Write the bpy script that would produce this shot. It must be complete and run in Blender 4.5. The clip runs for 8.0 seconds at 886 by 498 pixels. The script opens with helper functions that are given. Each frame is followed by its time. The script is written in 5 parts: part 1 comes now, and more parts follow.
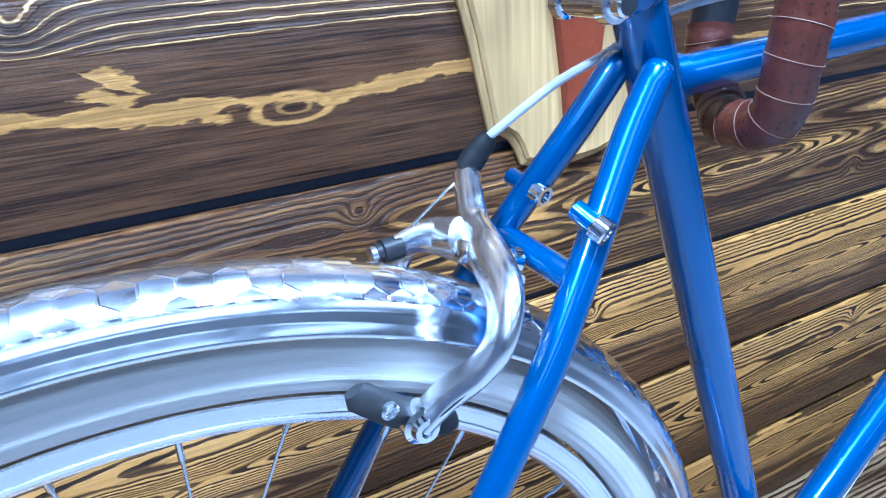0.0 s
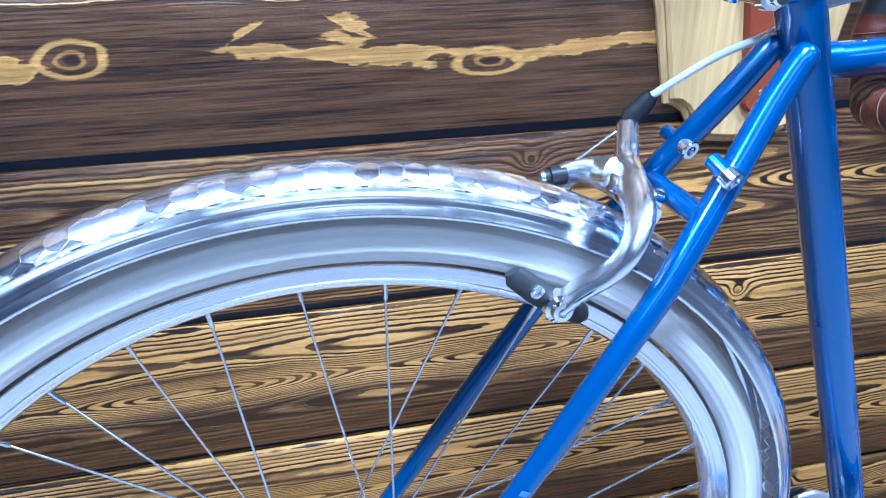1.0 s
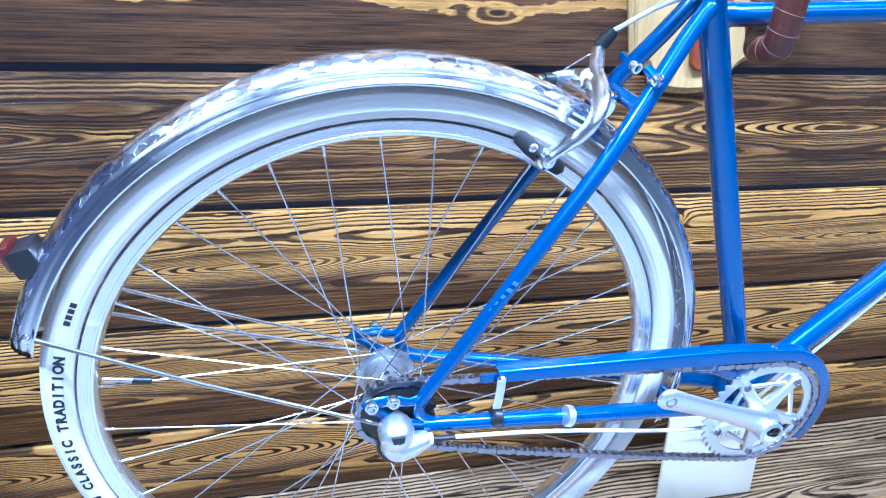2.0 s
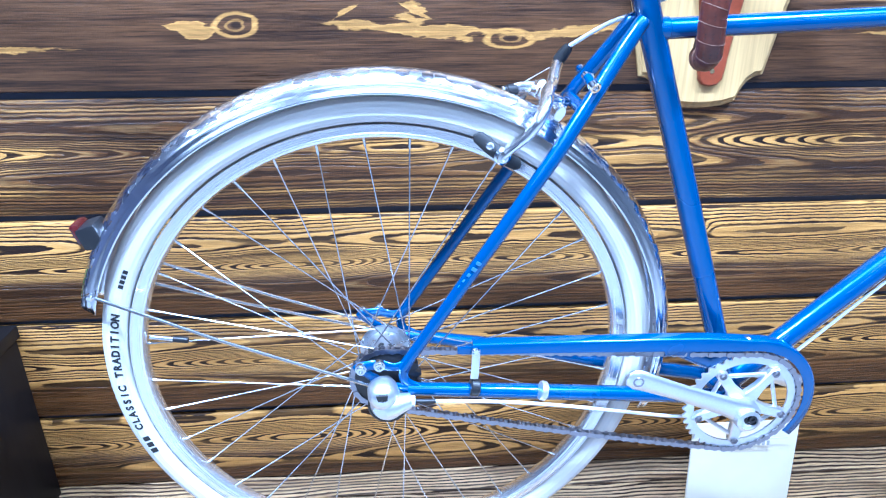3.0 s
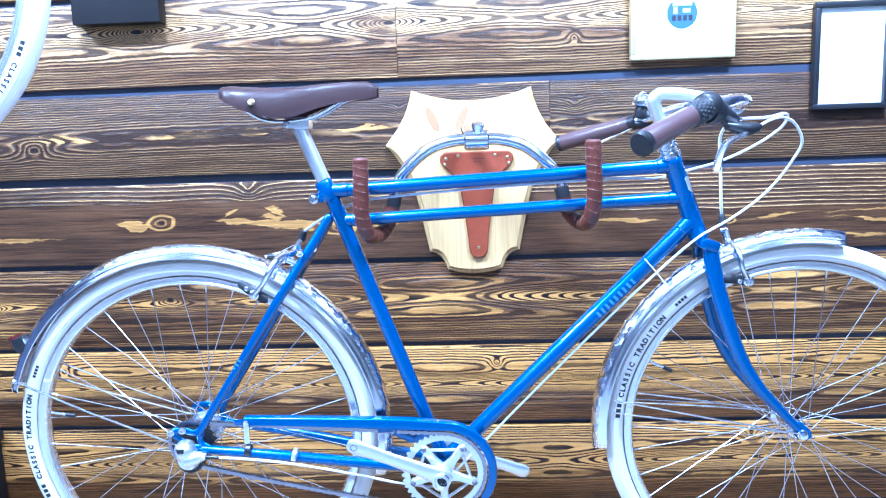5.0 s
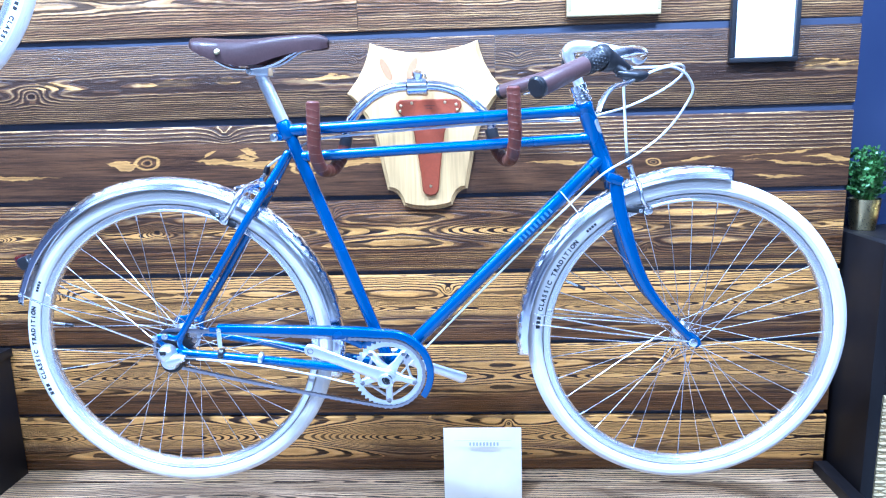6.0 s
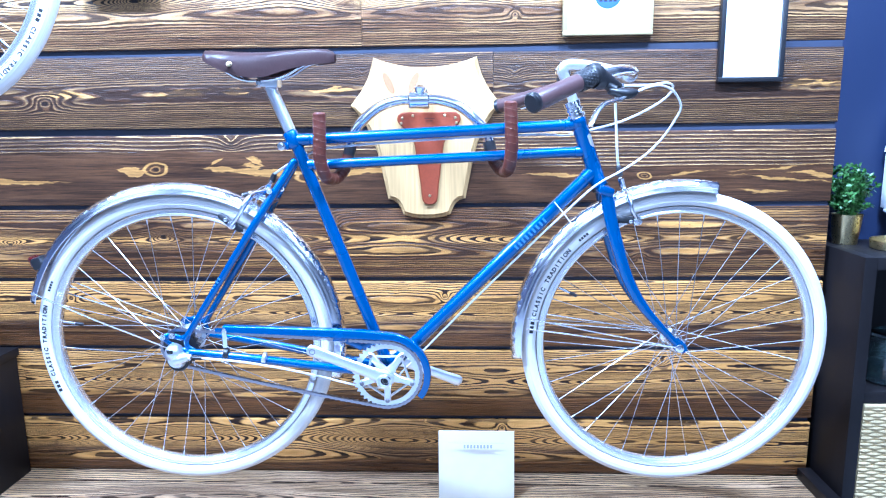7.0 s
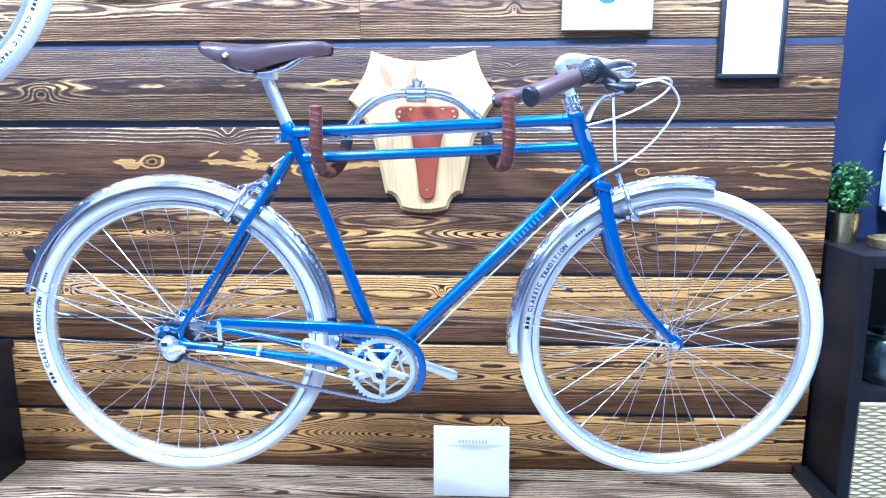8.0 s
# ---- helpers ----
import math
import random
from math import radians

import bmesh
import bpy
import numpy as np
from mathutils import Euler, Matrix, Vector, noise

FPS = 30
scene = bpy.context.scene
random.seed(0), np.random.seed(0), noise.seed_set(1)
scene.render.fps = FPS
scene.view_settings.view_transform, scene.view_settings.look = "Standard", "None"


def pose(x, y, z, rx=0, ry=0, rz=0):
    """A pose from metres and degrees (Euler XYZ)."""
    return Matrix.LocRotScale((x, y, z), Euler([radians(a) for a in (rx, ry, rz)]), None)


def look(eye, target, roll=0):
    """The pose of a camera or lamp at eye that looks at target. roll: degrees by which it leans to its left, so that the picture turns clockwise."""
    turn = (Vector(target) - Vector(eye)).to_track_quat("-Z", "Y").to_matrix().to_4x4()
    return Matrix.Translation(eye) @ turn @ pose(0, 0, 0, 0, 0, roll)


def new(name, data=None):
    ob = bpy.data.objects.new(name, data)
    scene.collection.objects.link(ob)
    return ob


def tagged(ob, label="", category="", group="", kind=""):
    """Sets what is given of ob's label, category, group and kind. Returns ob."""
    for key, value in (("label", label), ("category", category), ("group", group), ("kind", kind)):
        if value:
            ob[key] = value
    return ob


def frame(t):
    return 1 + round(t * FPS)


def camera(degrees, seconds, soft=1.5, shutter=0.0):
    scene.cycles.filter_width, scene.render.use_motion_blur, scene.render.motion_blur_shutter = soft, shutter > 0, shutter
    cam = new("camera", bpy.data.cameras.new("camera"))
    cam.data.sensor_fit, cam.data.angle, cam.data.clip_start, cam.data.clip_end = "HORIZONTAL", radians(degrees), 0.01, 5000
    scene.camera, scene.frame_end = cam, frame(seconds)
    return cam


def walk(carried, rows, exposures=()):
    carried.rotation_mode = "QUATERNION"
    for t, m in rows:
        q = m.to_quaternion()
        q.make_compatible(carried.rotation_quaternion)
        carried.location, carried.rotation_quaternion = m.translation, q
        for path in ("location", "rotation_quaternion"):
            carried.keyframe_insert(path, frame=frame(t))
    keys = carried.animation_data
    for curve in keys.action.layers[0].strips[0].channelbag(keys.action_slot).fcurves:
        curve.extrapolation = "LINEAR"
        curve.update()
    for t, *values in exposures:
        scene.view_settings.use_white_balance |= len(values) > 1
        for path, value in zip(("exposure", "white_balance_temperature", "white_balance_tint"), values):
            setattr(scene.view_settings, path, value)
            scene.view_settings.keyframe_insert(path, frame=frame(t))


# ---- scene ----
cam = camera(66.4, 8.0, soft=1.2)
PATH = [
    (0, (0.276, -0.703, 1.273), (1.08, 0.963, 0.514), -4.4),
    (0.5, (0.276, -0.713, 1.27), (0.969, 0.991, 0.486), -5.1),
    (0.7, (0.261, -0.735, 1.275), (0.834, 1.003, 0.466), -3.3),
    (1, (0.236, -0.802, 1.284), (0.588, 0.984, 0.456), -1.4),
    (1.2, (0.211, -0.854, 1.297), (0.543, 0.925, 0.446), -1.0),
    (1.5, (0.164, -0.938, 1.292), (0.539, 0.828, 0.431), 1.6),
    (1.7, (0.132, -0.988, 1.284), (0.574, 0.75, 0.398), 3.4),
    (2.8, (0.198, -1.158, 1.285), (0.424, 0.632, 0.422), 0.9),
    (3, (0.258, -1.195, 1.288), (0.384, 0.632, 0.485), -0.1),
    (3.3, (0.336, -1.246, 1.293), (0.337, 0.624, 0.583), -1.0),
    (3.5, (0.368, -1.291, 1.293), (0.329, 0.609, 0.67), -1.0),
    (3.8, (0.385, -1.388, 1.325), (0.369, 0.568, 0.905), -0.8),
    (4, (0.415, -1.476, 1.32), (0.381, 0.504, 1.038), -1.0),
    (4.2, (0.444, -1.533, 1.332), (0.406, 0.447, 1.05), -1.0),
    (4.5, (0.523, -1.596, 1.328), (0.453, 0.386, 1.066), -1.3),
    (4.7, (0.622, -1.628, 1.336), (0.538, 0.355, 1.086), -1.6),
    (5, (0.791, -1.699, 1.323), (0.705, 0.281, 1.054), -1.8),
    (5.2, (0.87, -1.742, 1.321), (0.773, 0.23, 1.002), -1.6),
    (6.3, (0.927, -1.95, 1.284), (0.841, 0.01, 0.895), -1.3),
    (6.5, (0.919, -1.966, 1.284), (0.842, -0.005, 0.902), -1.2),
    (7, (0.922, -1.974, 1.289), (0.843, -0.007, 0.938), -0.6),
    (7.5, (0.93, -1.968, 1.29), (0.849, -0.001, 0.939), -0.3),
    (8, (0.929, -1.969, 1.284), (0.852, -0.004, 0.922), -0.1),
]
EXPOSURES = [(0, 0.15, 4530, 8), (1, 0.14, 4660, 11), (1.5, 0.28, 4600, 11), (3, 0.62, 4620, 11), (4.5, 0.69, 4440, 12), (8, 0.69, 4600, 15)]
walk(cam, [(t, look(eye, target, roll)) for t, eye, target, roll in PATH], EXPOSURES)

# ---- world and lights: an exhibition hall with lamps overhead and added fill panels ----
world = bpy.data.worlds.new("hall")
world.use_nodes = True
world.node_tree.nodes["Background"].inputs[0].default_value = (0.75, 0.85, 1.0, 1)
world.node_tree.nodes["Background"].inputs[1].default_value = 0.04
scene.world = world


def lamp(name, eye, target, power, sx, sy, color):
    data = bpy.data.lights.new(name, "AREA")
    data.shape, data.size, data.size_y, data.energy, data.color = "RECTANGLE", sx, sy, power, color
    ob = new(name, data)
    ob.matrix_world = look(eye, target)
    return ob


COOL = (0.78, 0.89, 1.0)
for px, power in ((-1.35, 96), (0.15, 99), (1.65, 98)):
    lamp("ceiling_lamp", (px, -1.15, 3.0), (px + 0.25, -0.30, 0.65), power, 0.5, 0.12, COOL)
# Added fill: unseen panels behind the camera that brighten the metal's reflections
for px in (-2.6, 0.6, 3.8):
    lamp("hall_fill", (px, -3.0, 3.12), (px, -2.9, 0), 20, 2.4, 0.9, COOL)
    lamp("hall_fill", (px, -6.0, 3.12), (px, -5.9, 0), 20, 2.4, 0.9, COOL)


# ---- mesh helpers ----
def spline(pts, n=8, closed=False):
    """Points along a smooth curve through pts."""
    p = [Vector(q) for q in pts]
    out = []
    m = len(p)
    for i in range(m if closed else m - 1):
        a, b, c, d = ((p[(i - 1) % m], p[i], p[(i + 1) % m], p[(i + 2) % m]) if closed else
                      (p[max(i - 1, 0)], p[i], p[i + 1], p[min(i + 2, m - 1)]))
        for k in range(n):
            t = k / n
            out.append(0.5 * ((2 * b) + (c - a) * t + (2 * a - 5 * b + 4 * c - d) * t * t + (3 * b - a - 3 * c + d) * t ** 3))
    if not closed:
        out.append(p[-1])
    return out


def tube(bm, pts, r, seg=12, closed=False, flat=1.0, up=None):
    """A round bar along pts; r: one radius or one a point; flat: height over width of its section."""
    pts = [Vector(p) for p in pts]
    n = len(pts)
    rr = list(r) if hasattr(r, "__len__") else [r] * n
    if len(rr) != n:
        rr = [rr[0] + (rr[-1] - rr[0]) * i / (n - 1) for i in range(n)] if len(rr) == 2 else list(np.interp(np.linspace(0, 1, n), np.linspace(0, 1, len(rr)), rr))
    rr = [float(q) for q in rr]
    rings, side = [], None
    for i, p in enumerate(pts):
        a = pts[(i - 1) % n] if closed or i else p
        b = pts[(i + 1) % n] if closed or i < n - 1 else p
        ahead = (b - a).normalized()
        if side is None:
            ref = Vector(up) if up else (Vector((0, 0, 1)) if abs(ahead.z) < 0.9 else Vector((0, 1, 0)))
            side = ahead.cross(ref).normalized()
        side = (side - ahead * side.dot(ahead)).normalized()
        top = side.cross(ahead)
        rings.append([bm.verts.new(p + rr[i] * (math.cos(2 * math.pi * k / seg) * side + flat * math.sin(2 * math.pi * k / seg) * top)) for k in range(seg)])
    for i in range(n if closed else n - 1):
        a, b = rings[i], rings[(i + 1) % n]
        for k in range(seg):
            bm.faces.new((a[k], a[(k + 1) % seg], b[(k + 1) % seg], b[k]))
    if not closed:
        bm.faces.new(rings[0][::-1])
        bm.faces.new(rings[-1])
    return bm


def revolve(bm, prof, c, a0=0.0, a1=360.0, n=96, loop=True):
    """Turns a profile of (radius, y offset) round the axle at c, from a0 to a1 degrees (0: ahead, 90: up)."""
    full = abs(a1 - a0) >= 359.9
    rings = []
    uv = bm.loops.layers.uv.new("around")
    run = [0.0]
    for p, q in zip(prof, prof[1:] + prof[:1]):
        run.append(run[-1] + math.hypot(q[0] - p[0], q[1] - p[1]))
    span = radians(abs(a1 - a0)) * prof[0][0]
    for i in range(n if full else n + 1):
        a = radians(a0 + (a1 - a0) * i / n)
        rings.append([bm.verts.new((c[0] + r * math.cos(a), c[1] + h, c[2] + r * math.sin(a))) for r, h in prof])
    m = len(prof)
    for i in range(n if full else n):
        a, b = rings[i], rings[(i + 1) % len(rings)]
        for k in range(m if loop else m - 1):
            f = bm.faces.new((a[k], b[k], b[(k + 1) % m], a[(k + 1) % m]))
            for lp, (q, v) in zip(f.loops, ((i, k), (i + 1, k), (i + 1, k + 1), (i, k + 1))):
                lp[uv].uv = (span * q / n, run[v])
    if not full and loop:
        bm.faces.new(rings[0])
        bm.faces.new(rings[-1][::-1])
    return bm


def lathe(bm, prof, p, axis, seg=24):
    """A turned body: profile of (radius, height) along axis from p, closed at both ends."""
    axis = Vector(axis).normalized()
    side = axis.cross(Vector((0.3, 0.2, 0.93))).normalized()
    top = axis.cross(side)
    p = Vector(p)
    rings = [[bm.verts.new(p + axis * h + max(r, 1e-4) * (math.cos(2 * math.pi * k / seg) * side + math.sin(2 * math.pi * k / seg) * top)) for k in range(seg)] for r, h in prof]
    for a, b in zip(rings, rings[1:]):
        for k in range(seg):
            bm.faces.new((a[k], a[(k + 1) % seg], b[(k + 1) % seg], b[k]))
    bm.faces.new(rings[0][::-1])
    bm.faces.new(rings[-1])
    return bm


def rod(bm, a, b, r, seg=10, bev=0.0):
    a, b = Vector(a), Vector(b)
    h = (b - a).length
    bev = bev or min(r, h) * 0.15
    return lathe(bm, [(r - bev, 0), (r, bev), (r, h - bev), (r - bev, h)], a, b - a, seg)


def box(bm, c, s, m=None, bev=0.0):
    """A block of size s at c, turned by m, with bevelled edges."""
    made = bmesh.ops.create_cube(bm, size=1.0, matrix=Matrix.Translation(c) @ (m or Matrix()) @ Matrix.Diagonal((*s, 1)))
    if bev:
        edges = list({e for v in made["verts"] for e in v.link_edges})
        bmesh.ops.bevel(bm, geom=edges, offset=bev, segments=2, affect="EDGES", profile=0.6)
    return bm


def slab(bm, outline, y0, y1, bev=0.0):
    """A plate with an outline of (x, z) from y0 (back) to y1 (front), its front edge bevelled."""
    cx = sum(p[0] for p in outline) / len(outline)
    cz = sum(p[1] for p in outline) / len(outline)
    layers = [(y0, 0.0), (y1 + (bev if y1 < y0 else -bev), 0.0), (y1, bev)] if bev else [(y0, 0.0), (y1, 0.0)]
    n = len(outline)
    rings = []
    for y, inset in layers:
        ring = []
        for i, (x, z) in enumerate(outline):
            a, b = Vector(outline[i - 1]), Vector(outline[(i + 1) % n])
            t = (b - a).normalized()
            nx, nz = t[1], -t[0]
            if (x - cx) * nx + (z - cz) * nz < 0:
                nx, nz = -nx, -nz
            ring.append(bm.verts.new((x - nx * inset, y, z - nz * inset)))
        rings.append(ring)
    for a, b in zip(rings, rings[1:]):
        for k in range(n):
            bm.faces.new((a[k], a[(k + 1) % n], b[(k + 1) % n], b[k]))
    bm.faces.new(rings[0])
    bm.faces.new(rings[-1])
    bmesh.ops.recalc_face_normals(bm, faces=bm.faces[:])
    return bm


def mesh_of(bm, name, material, sharp=35):
    bmesh.ops.recalc_face_normals(bm, faces=bm.faces[:])
    data = bpy.data.meshes.new(name)
    bm.to_mesh(data)
    bm.free()
    data.materials.append(material)
    for poly in data.polygons:
        poly.use_smooth = True
    data.set_sharp_from_angle(angle=radians(sharp))
    return data


def part(name, bm, material, parent=None, label="", sharp=35):
    """Links a bmesh, in world places, as one mesh object under a thing or a part."""
    ob = new(name, mesh_of(bm, name, material, sharp))
    if parent is not None:
        ob.parent = parent
        base = parent
        while base is not None:
            ob.location = ob.location - base.location
            base = base.parent
    return tagged(ob, label) if label else ob


def thing(name, place, label, category, group="", kind=""):
    """An empty at a thing's base, which carries its parts."""
    ob = new(name)
    ob.location = place
    ob.empty_display_size = 0.05
    return tagged(ob, label, category, group, kind)


def B():
    return bmesh.new()


# ---- materials ----
def nodes_of(name):
    m = bpy.data.materials.new(name)
    m.use_nodes = True
    t = m.node_tree
    return m, t.nodes, t.links, t.nodes["Principled BSDF"]


def plain(name, color, rough=0.5, metal=0.0, coat=0.0, vary=0.12, scale=60.0, bump=0.0, rvary=0.1, spec=0.5, stretch=(1, 1, 1), big=3.0, uv=False):
    """A surface with grain and blotches: noise at two scales in colour, gloss and relief."""
    m, n, l, p = nodes_of(name)
    tc = n.new("ShaderNodeTexCoord")
    mp = n.new("ShaderNodeMapping")
    mp.inputs["Scale"].default_value = stretch
    l.new(tc.outputs["UV" if uv else "Object"], mp.inputs[0])
    fine, wide = n.new("ShaderNodeTexNoise"), n.new("ShaderNodeTexNoise")
    fine.inputs["Scale"].default_value, fine.inputs["Detail"].default_value = scale, 4
    wide.inputs["Scale"].default_value, wide.inputs["Detail"].default_value = big, 3
    l.new(mp.outputs[0], fine.inputs["Vector"])
    l.new(tc.outputs["Object"], wide.inputs["Vector"])
    add = n.new("ShaderNodeMath")
    add.operation = "ADD"
    l.new(fine.outputs["Fac"], add.inputs[0])
    l.new(wide.outputs["Fac"], add.inputs[1])
    mr = n.new("ShaderNodeMapRange")
    mr.inputs[1].default_value, mr.inputs[2].default_value = 0.6, 1.4
    mr.inputs[3].default_value, mr.inputs[4].default_value = 1 - vary, 1 + vary
    l.new(add.outputs[0], mr.inputs[0])
    mul = n.new("ShaderNodeVectorMath")
    mul.operation = "SCALE"
    mul.inputs[0].default_value = color
    l.new(mr.outputs[0], mul.inputs["Scale"])
    l.new(mul.outputs[0], p.inputs["Base Color"])
    rr = n.new("ShaderNodeMapRange")
    rr.inputs[1].default_value, rr.inputs[2].default_value = 0.6, 1.4
    rr.inputs[3].default_value, rr.inputs[4].default_value = max(rough - rvary, 0.02), min(rough + rvary, 1)
    l.new(add.outputs[0], rr.inputs[0])
    l.new(rr.outputs[0], p.inputs["Roughness"])
    p.inputs["Metallic"].default_value = metal
    p.inputs["Coat Weight"].default_value = coat
    p.inputs["Coat Roughness"].default_value = 0.04
    p.inputs["Specular IOR Level"].default_value = spec
    if bump:
        b = n.new("ShaderNodeBump")
        b.inputs["Strength"].default_value, b.inputs["Distance"].default_value = bump, 0.001
        l.new(fine.outputs["Fac"], b.inputs["Height"])
        l.new(b.outputs[0], p.inputs["Normal"])
    return m


def stained_wood(name, knots, rings, gold_low, gold_high, dark, mid, gold, warp=1.0, streaks=(), level=0.0, bias=0.0, lines=1.0, band=0.0, calm=0.0, thread=(0.64, 0.40, 0.155), arch=None):
    """Brushed and stained softwood boards along x: growth rings that bend round knots, golden where the stain is worn off."""
    m, n, l, p = nodes_of(name)

    def math_node(op, a, b=None, c=None):
        k = n.new("ShaderNodeMath")
        k.operation = op
        for i, v in enumerate((a, b, c)):
            if v is None:
                continue
            if hasattr(v, "is_linked"):
                l.new(v, k.inputs[i])
            else:
                k.inputs[i].default_value = v
        return k.outputs[0]

    def noise_node(vec, scale, detail=3.0, rough=0.5):
        k = n.new("ShaderNodeTexNoise")
        k.inputs["Scale"].default_value, k.inputs["Detail"].default_value, k.inputs["Roughness"].default_value = scale, detail, rough
        l.new(vec, k.inputs["Vector"])
        return k.outputs["Fac"]

    def ramp(v, a, b, c=0.0, d=1.0):
        k = n.new("ShaderNodeMapRange")
        k.interpolation_type = "SMOOTHSTEP"
        l.new(v, k.inputs[0])
        for i, q in enumerate((a, b, c, d)):
            k.inputs[i + 1].default_value = q
        return k.outputs[0]

    def mix(f, a, b):
        k = n.new("ShaderNodeMix")
        k.data_type = "RGBA"
        l.new(f, k.inputs[0])
        for v, i in ((a, 6), (b, 7)):
            if hasattr(v, "is_linked"):
                l.new(v, k.inputs[i])
            else:
                k.inputs[i].default_value = (*v, 1)
        return k.outputs[2]

    tc, info = n.new("ShaderNodeTexCoord"), n.new("ShaderNodeObjectInfo")
    sep = n.new("ShaderNodeSeparateXYZ")
    l.new(tc.outputs["Object"], sep.inputs[0])
    x, y, z = sep.outputs
    across = math_node("SUBTRACT", z, y)
    seed = math_node("MULTIPLY", info.outputs["Random"], 37.0)

    def coords(kx, kz, off=0.0):
        c = n.new("ShaderNodeCombineXYZ")
        l.new(math_node("MULTIPLY_ADD", x, kx, seed), c.inputs[0])
        c.inputs[1].default_value = off
        l.new(math_node("MULTIPLY", across, kz), c.inputs[2])
        return c.outputs[0]

    heart = None
    if arch:
        # a plain-sawn board: rings cut near the pith, whose distance from the face wanders along the board
        level_z, turns, pace, width, gold_half, gold_share = arch
        heart = math_node("SUBTRACT", across, math_node("MULTIPLY_ADD", noise_node(coords(1.2, 0.0, 31.0), 1.0, 2.0), 0.030, level_z - 0.015))
        heart = math_node("MULTIPLY_ADD", math_node("SUBTRACT", noise_node(coords(22.0, 50.0, 41.0), 1.0, 3.0), 0.5), 0.006, heart)
        near_heart = math_node("DIVIDE", heart, width)
        near_heart = math_node("DIVIDE", 1.0, math_node("MULTIPLY_ADD", near_heart, near_heart, 1.0))
        near_heart = math_node("POWER", near_heart, 1.6)
        pith = math_node("MULTIPLY_ADD", noise_node(coords(pace, 0.0, 33.0), 1.0, 1.0), turns, math_node("MULTIPLY", noise_node(coords(7.0, 0.0, 35.0), 1.0, 2.0), 2.2))
        field = math_node("MULTIPLY", math_node("SQRT", math_node("MULTIPLY_ADD", heart, heart, 0.0002)), rings)
        field = math_node("MULTIPLY_ADD", near_heart, pith, field)
        warp *= 0.16
    else:
        field = math_node("MULTIPLY", across, rings)
    field = math_node("MULTIPLY_ADD", noise_node(coords(1.1, 4.0), 1.0, 2.0), 7.0 * warp, field)
    field = math_node("MULTIPLY_ADD", noise_node(coords(5.0, 16.0, 3.0), 1.0, 3.0), 2.3 * warp, field)
    field = math_node("MULTIPLY_ADD", noise_node(coords(40.0, 160.0, 5.0), 1.0, 2.0), 0.30, field)
    near = None
    for kx, kz, height, sx, sz in knots:
        dx = math_node("DIVIDE", math_node("SUBTRACT", x, kx), sx)
        dz = math_node("DIVIDE", math_node("SUBTRACT", across, kz), sz)
        g = math_node("DIVIDE", 1.0, math_node("ADD", 1.0, math_node("MULTIPLY_ADD", dx, dx, math_node("MULTIPLY", dz, dz))))
        field = math_node("MULTIPLY_ADD", g, height, field)
        core = math_node("MULTIPLY", ramp(g, 0.90, 0.975), min(1.0, abs(height) / 6))
        near = core if near is None else math_node("MAXIMUM", near, core)
    saw = math_node("FRACT", field)
    ragged = math_node("SUBTRACT", noise_node(coords(7.0, 26.0, 17.0), 1.0, 5.0, 0.65), 0.5)
    eyes = None
    if band:
        for kx, kz, height, sx, sz in knots:
            if kz > band:
                continue
            dx = math_node("DIVIDE", math_node("MULTIPLY_ADD", ragged, 0.03, math_node("SUBTRACT", x, kx)), sx)
            dz = math_node("DIVIDE", math_node("MULTIPLY_ADD", ragged, 0.016, math_node("SUBTRACT", across, kz)), sz)
            rad = math_node("SQRT", math_node("MULTIPLY_ADD", dx, dx, math_node("MULTIPLY", dz, dz)))
            lid = math_node("MAXIMUM", math_node("MULTIPLY", ramp(rad, 0.74, 0.84), ramp(rad, 1.12, 0.96)), math_node("MULTIPLY", math_node("MULTIPLY", ramp(rad, 0.28, 0.36), ramp(rad, 0.50, 0.42)), 0.5))
            eyes = lid if eyes is None else math_node("MAXIMUM", eyes, lid)
    cut = math_node("MULTIPLY", ramp(saw, 0.46, 0.64), ramp(saw, 1.0, 0.95))
    fibre = noise_node(coords(9.0, 420.0, 7.0), 1.0, 4.0, 0.75)
    streak = noise_node(coords(2.2, 70.0, 9.0), 1.0, 3.0, 0.6)
    patch = noise_node(coords(1.6, 9.0, 11.0), 1.0, 4.0, 0.6)
    shown = ramp(noise_node(coords(0.9, 6.0, 13.0), 1.0, 2.0), 0.36, 0.58)
    if band:
        wob = math_node("MULTIPLY_ADD", math_node("SUBTRACT", patch, 0.5), 0.03, across)
        shown = math_node("MAXIMUM", ramp(wob, band, band + 0.006), math_node("MULTIPLY", ramp(x, 1.00, 1.25), ramp(wob, band - 0.055, band - 0.045)))
    blot = math_node("FRACT", math_node("MULTIPLY", field, 0.21))
    worn = math_node("MULTIPLY_ADD", streak, 0.30, math_node("MULTIPLY_ADD", blot, 0.22, patch))
    if bias:
        worn = math_node("MULTIPLY_ADD", math_node("SUBTRACT", across, level), bias, worn)
    worn = ramp(worn, gold_low, gold_high)
    lively = None
    if calm:
        wob = math_node("MULTIPLY_ADD", math_node("SUBTRACT", patch, 0.5), 0.05, across)
        lively = ramp(wob, calm - 0.035, calm - 0.018)
        worn = math_node("MULTIPLY", worn, lively)
    if arch:
        # the stain has come off round the heart, in long patches
        spot = ramp(noise_node(coords(3.6, 10.0, 37.0), 1.0, 4.0, 0.62), 0.62 - 0.3 * gold_share, 0.70 - 0.3 * gold_share)
        worn = math_node("MAXIMUM", worn, math_node("MULTIPLY", ramp(math_node("ABSOLUTE", heart), gold_half, gold_half * 0.55), spot))
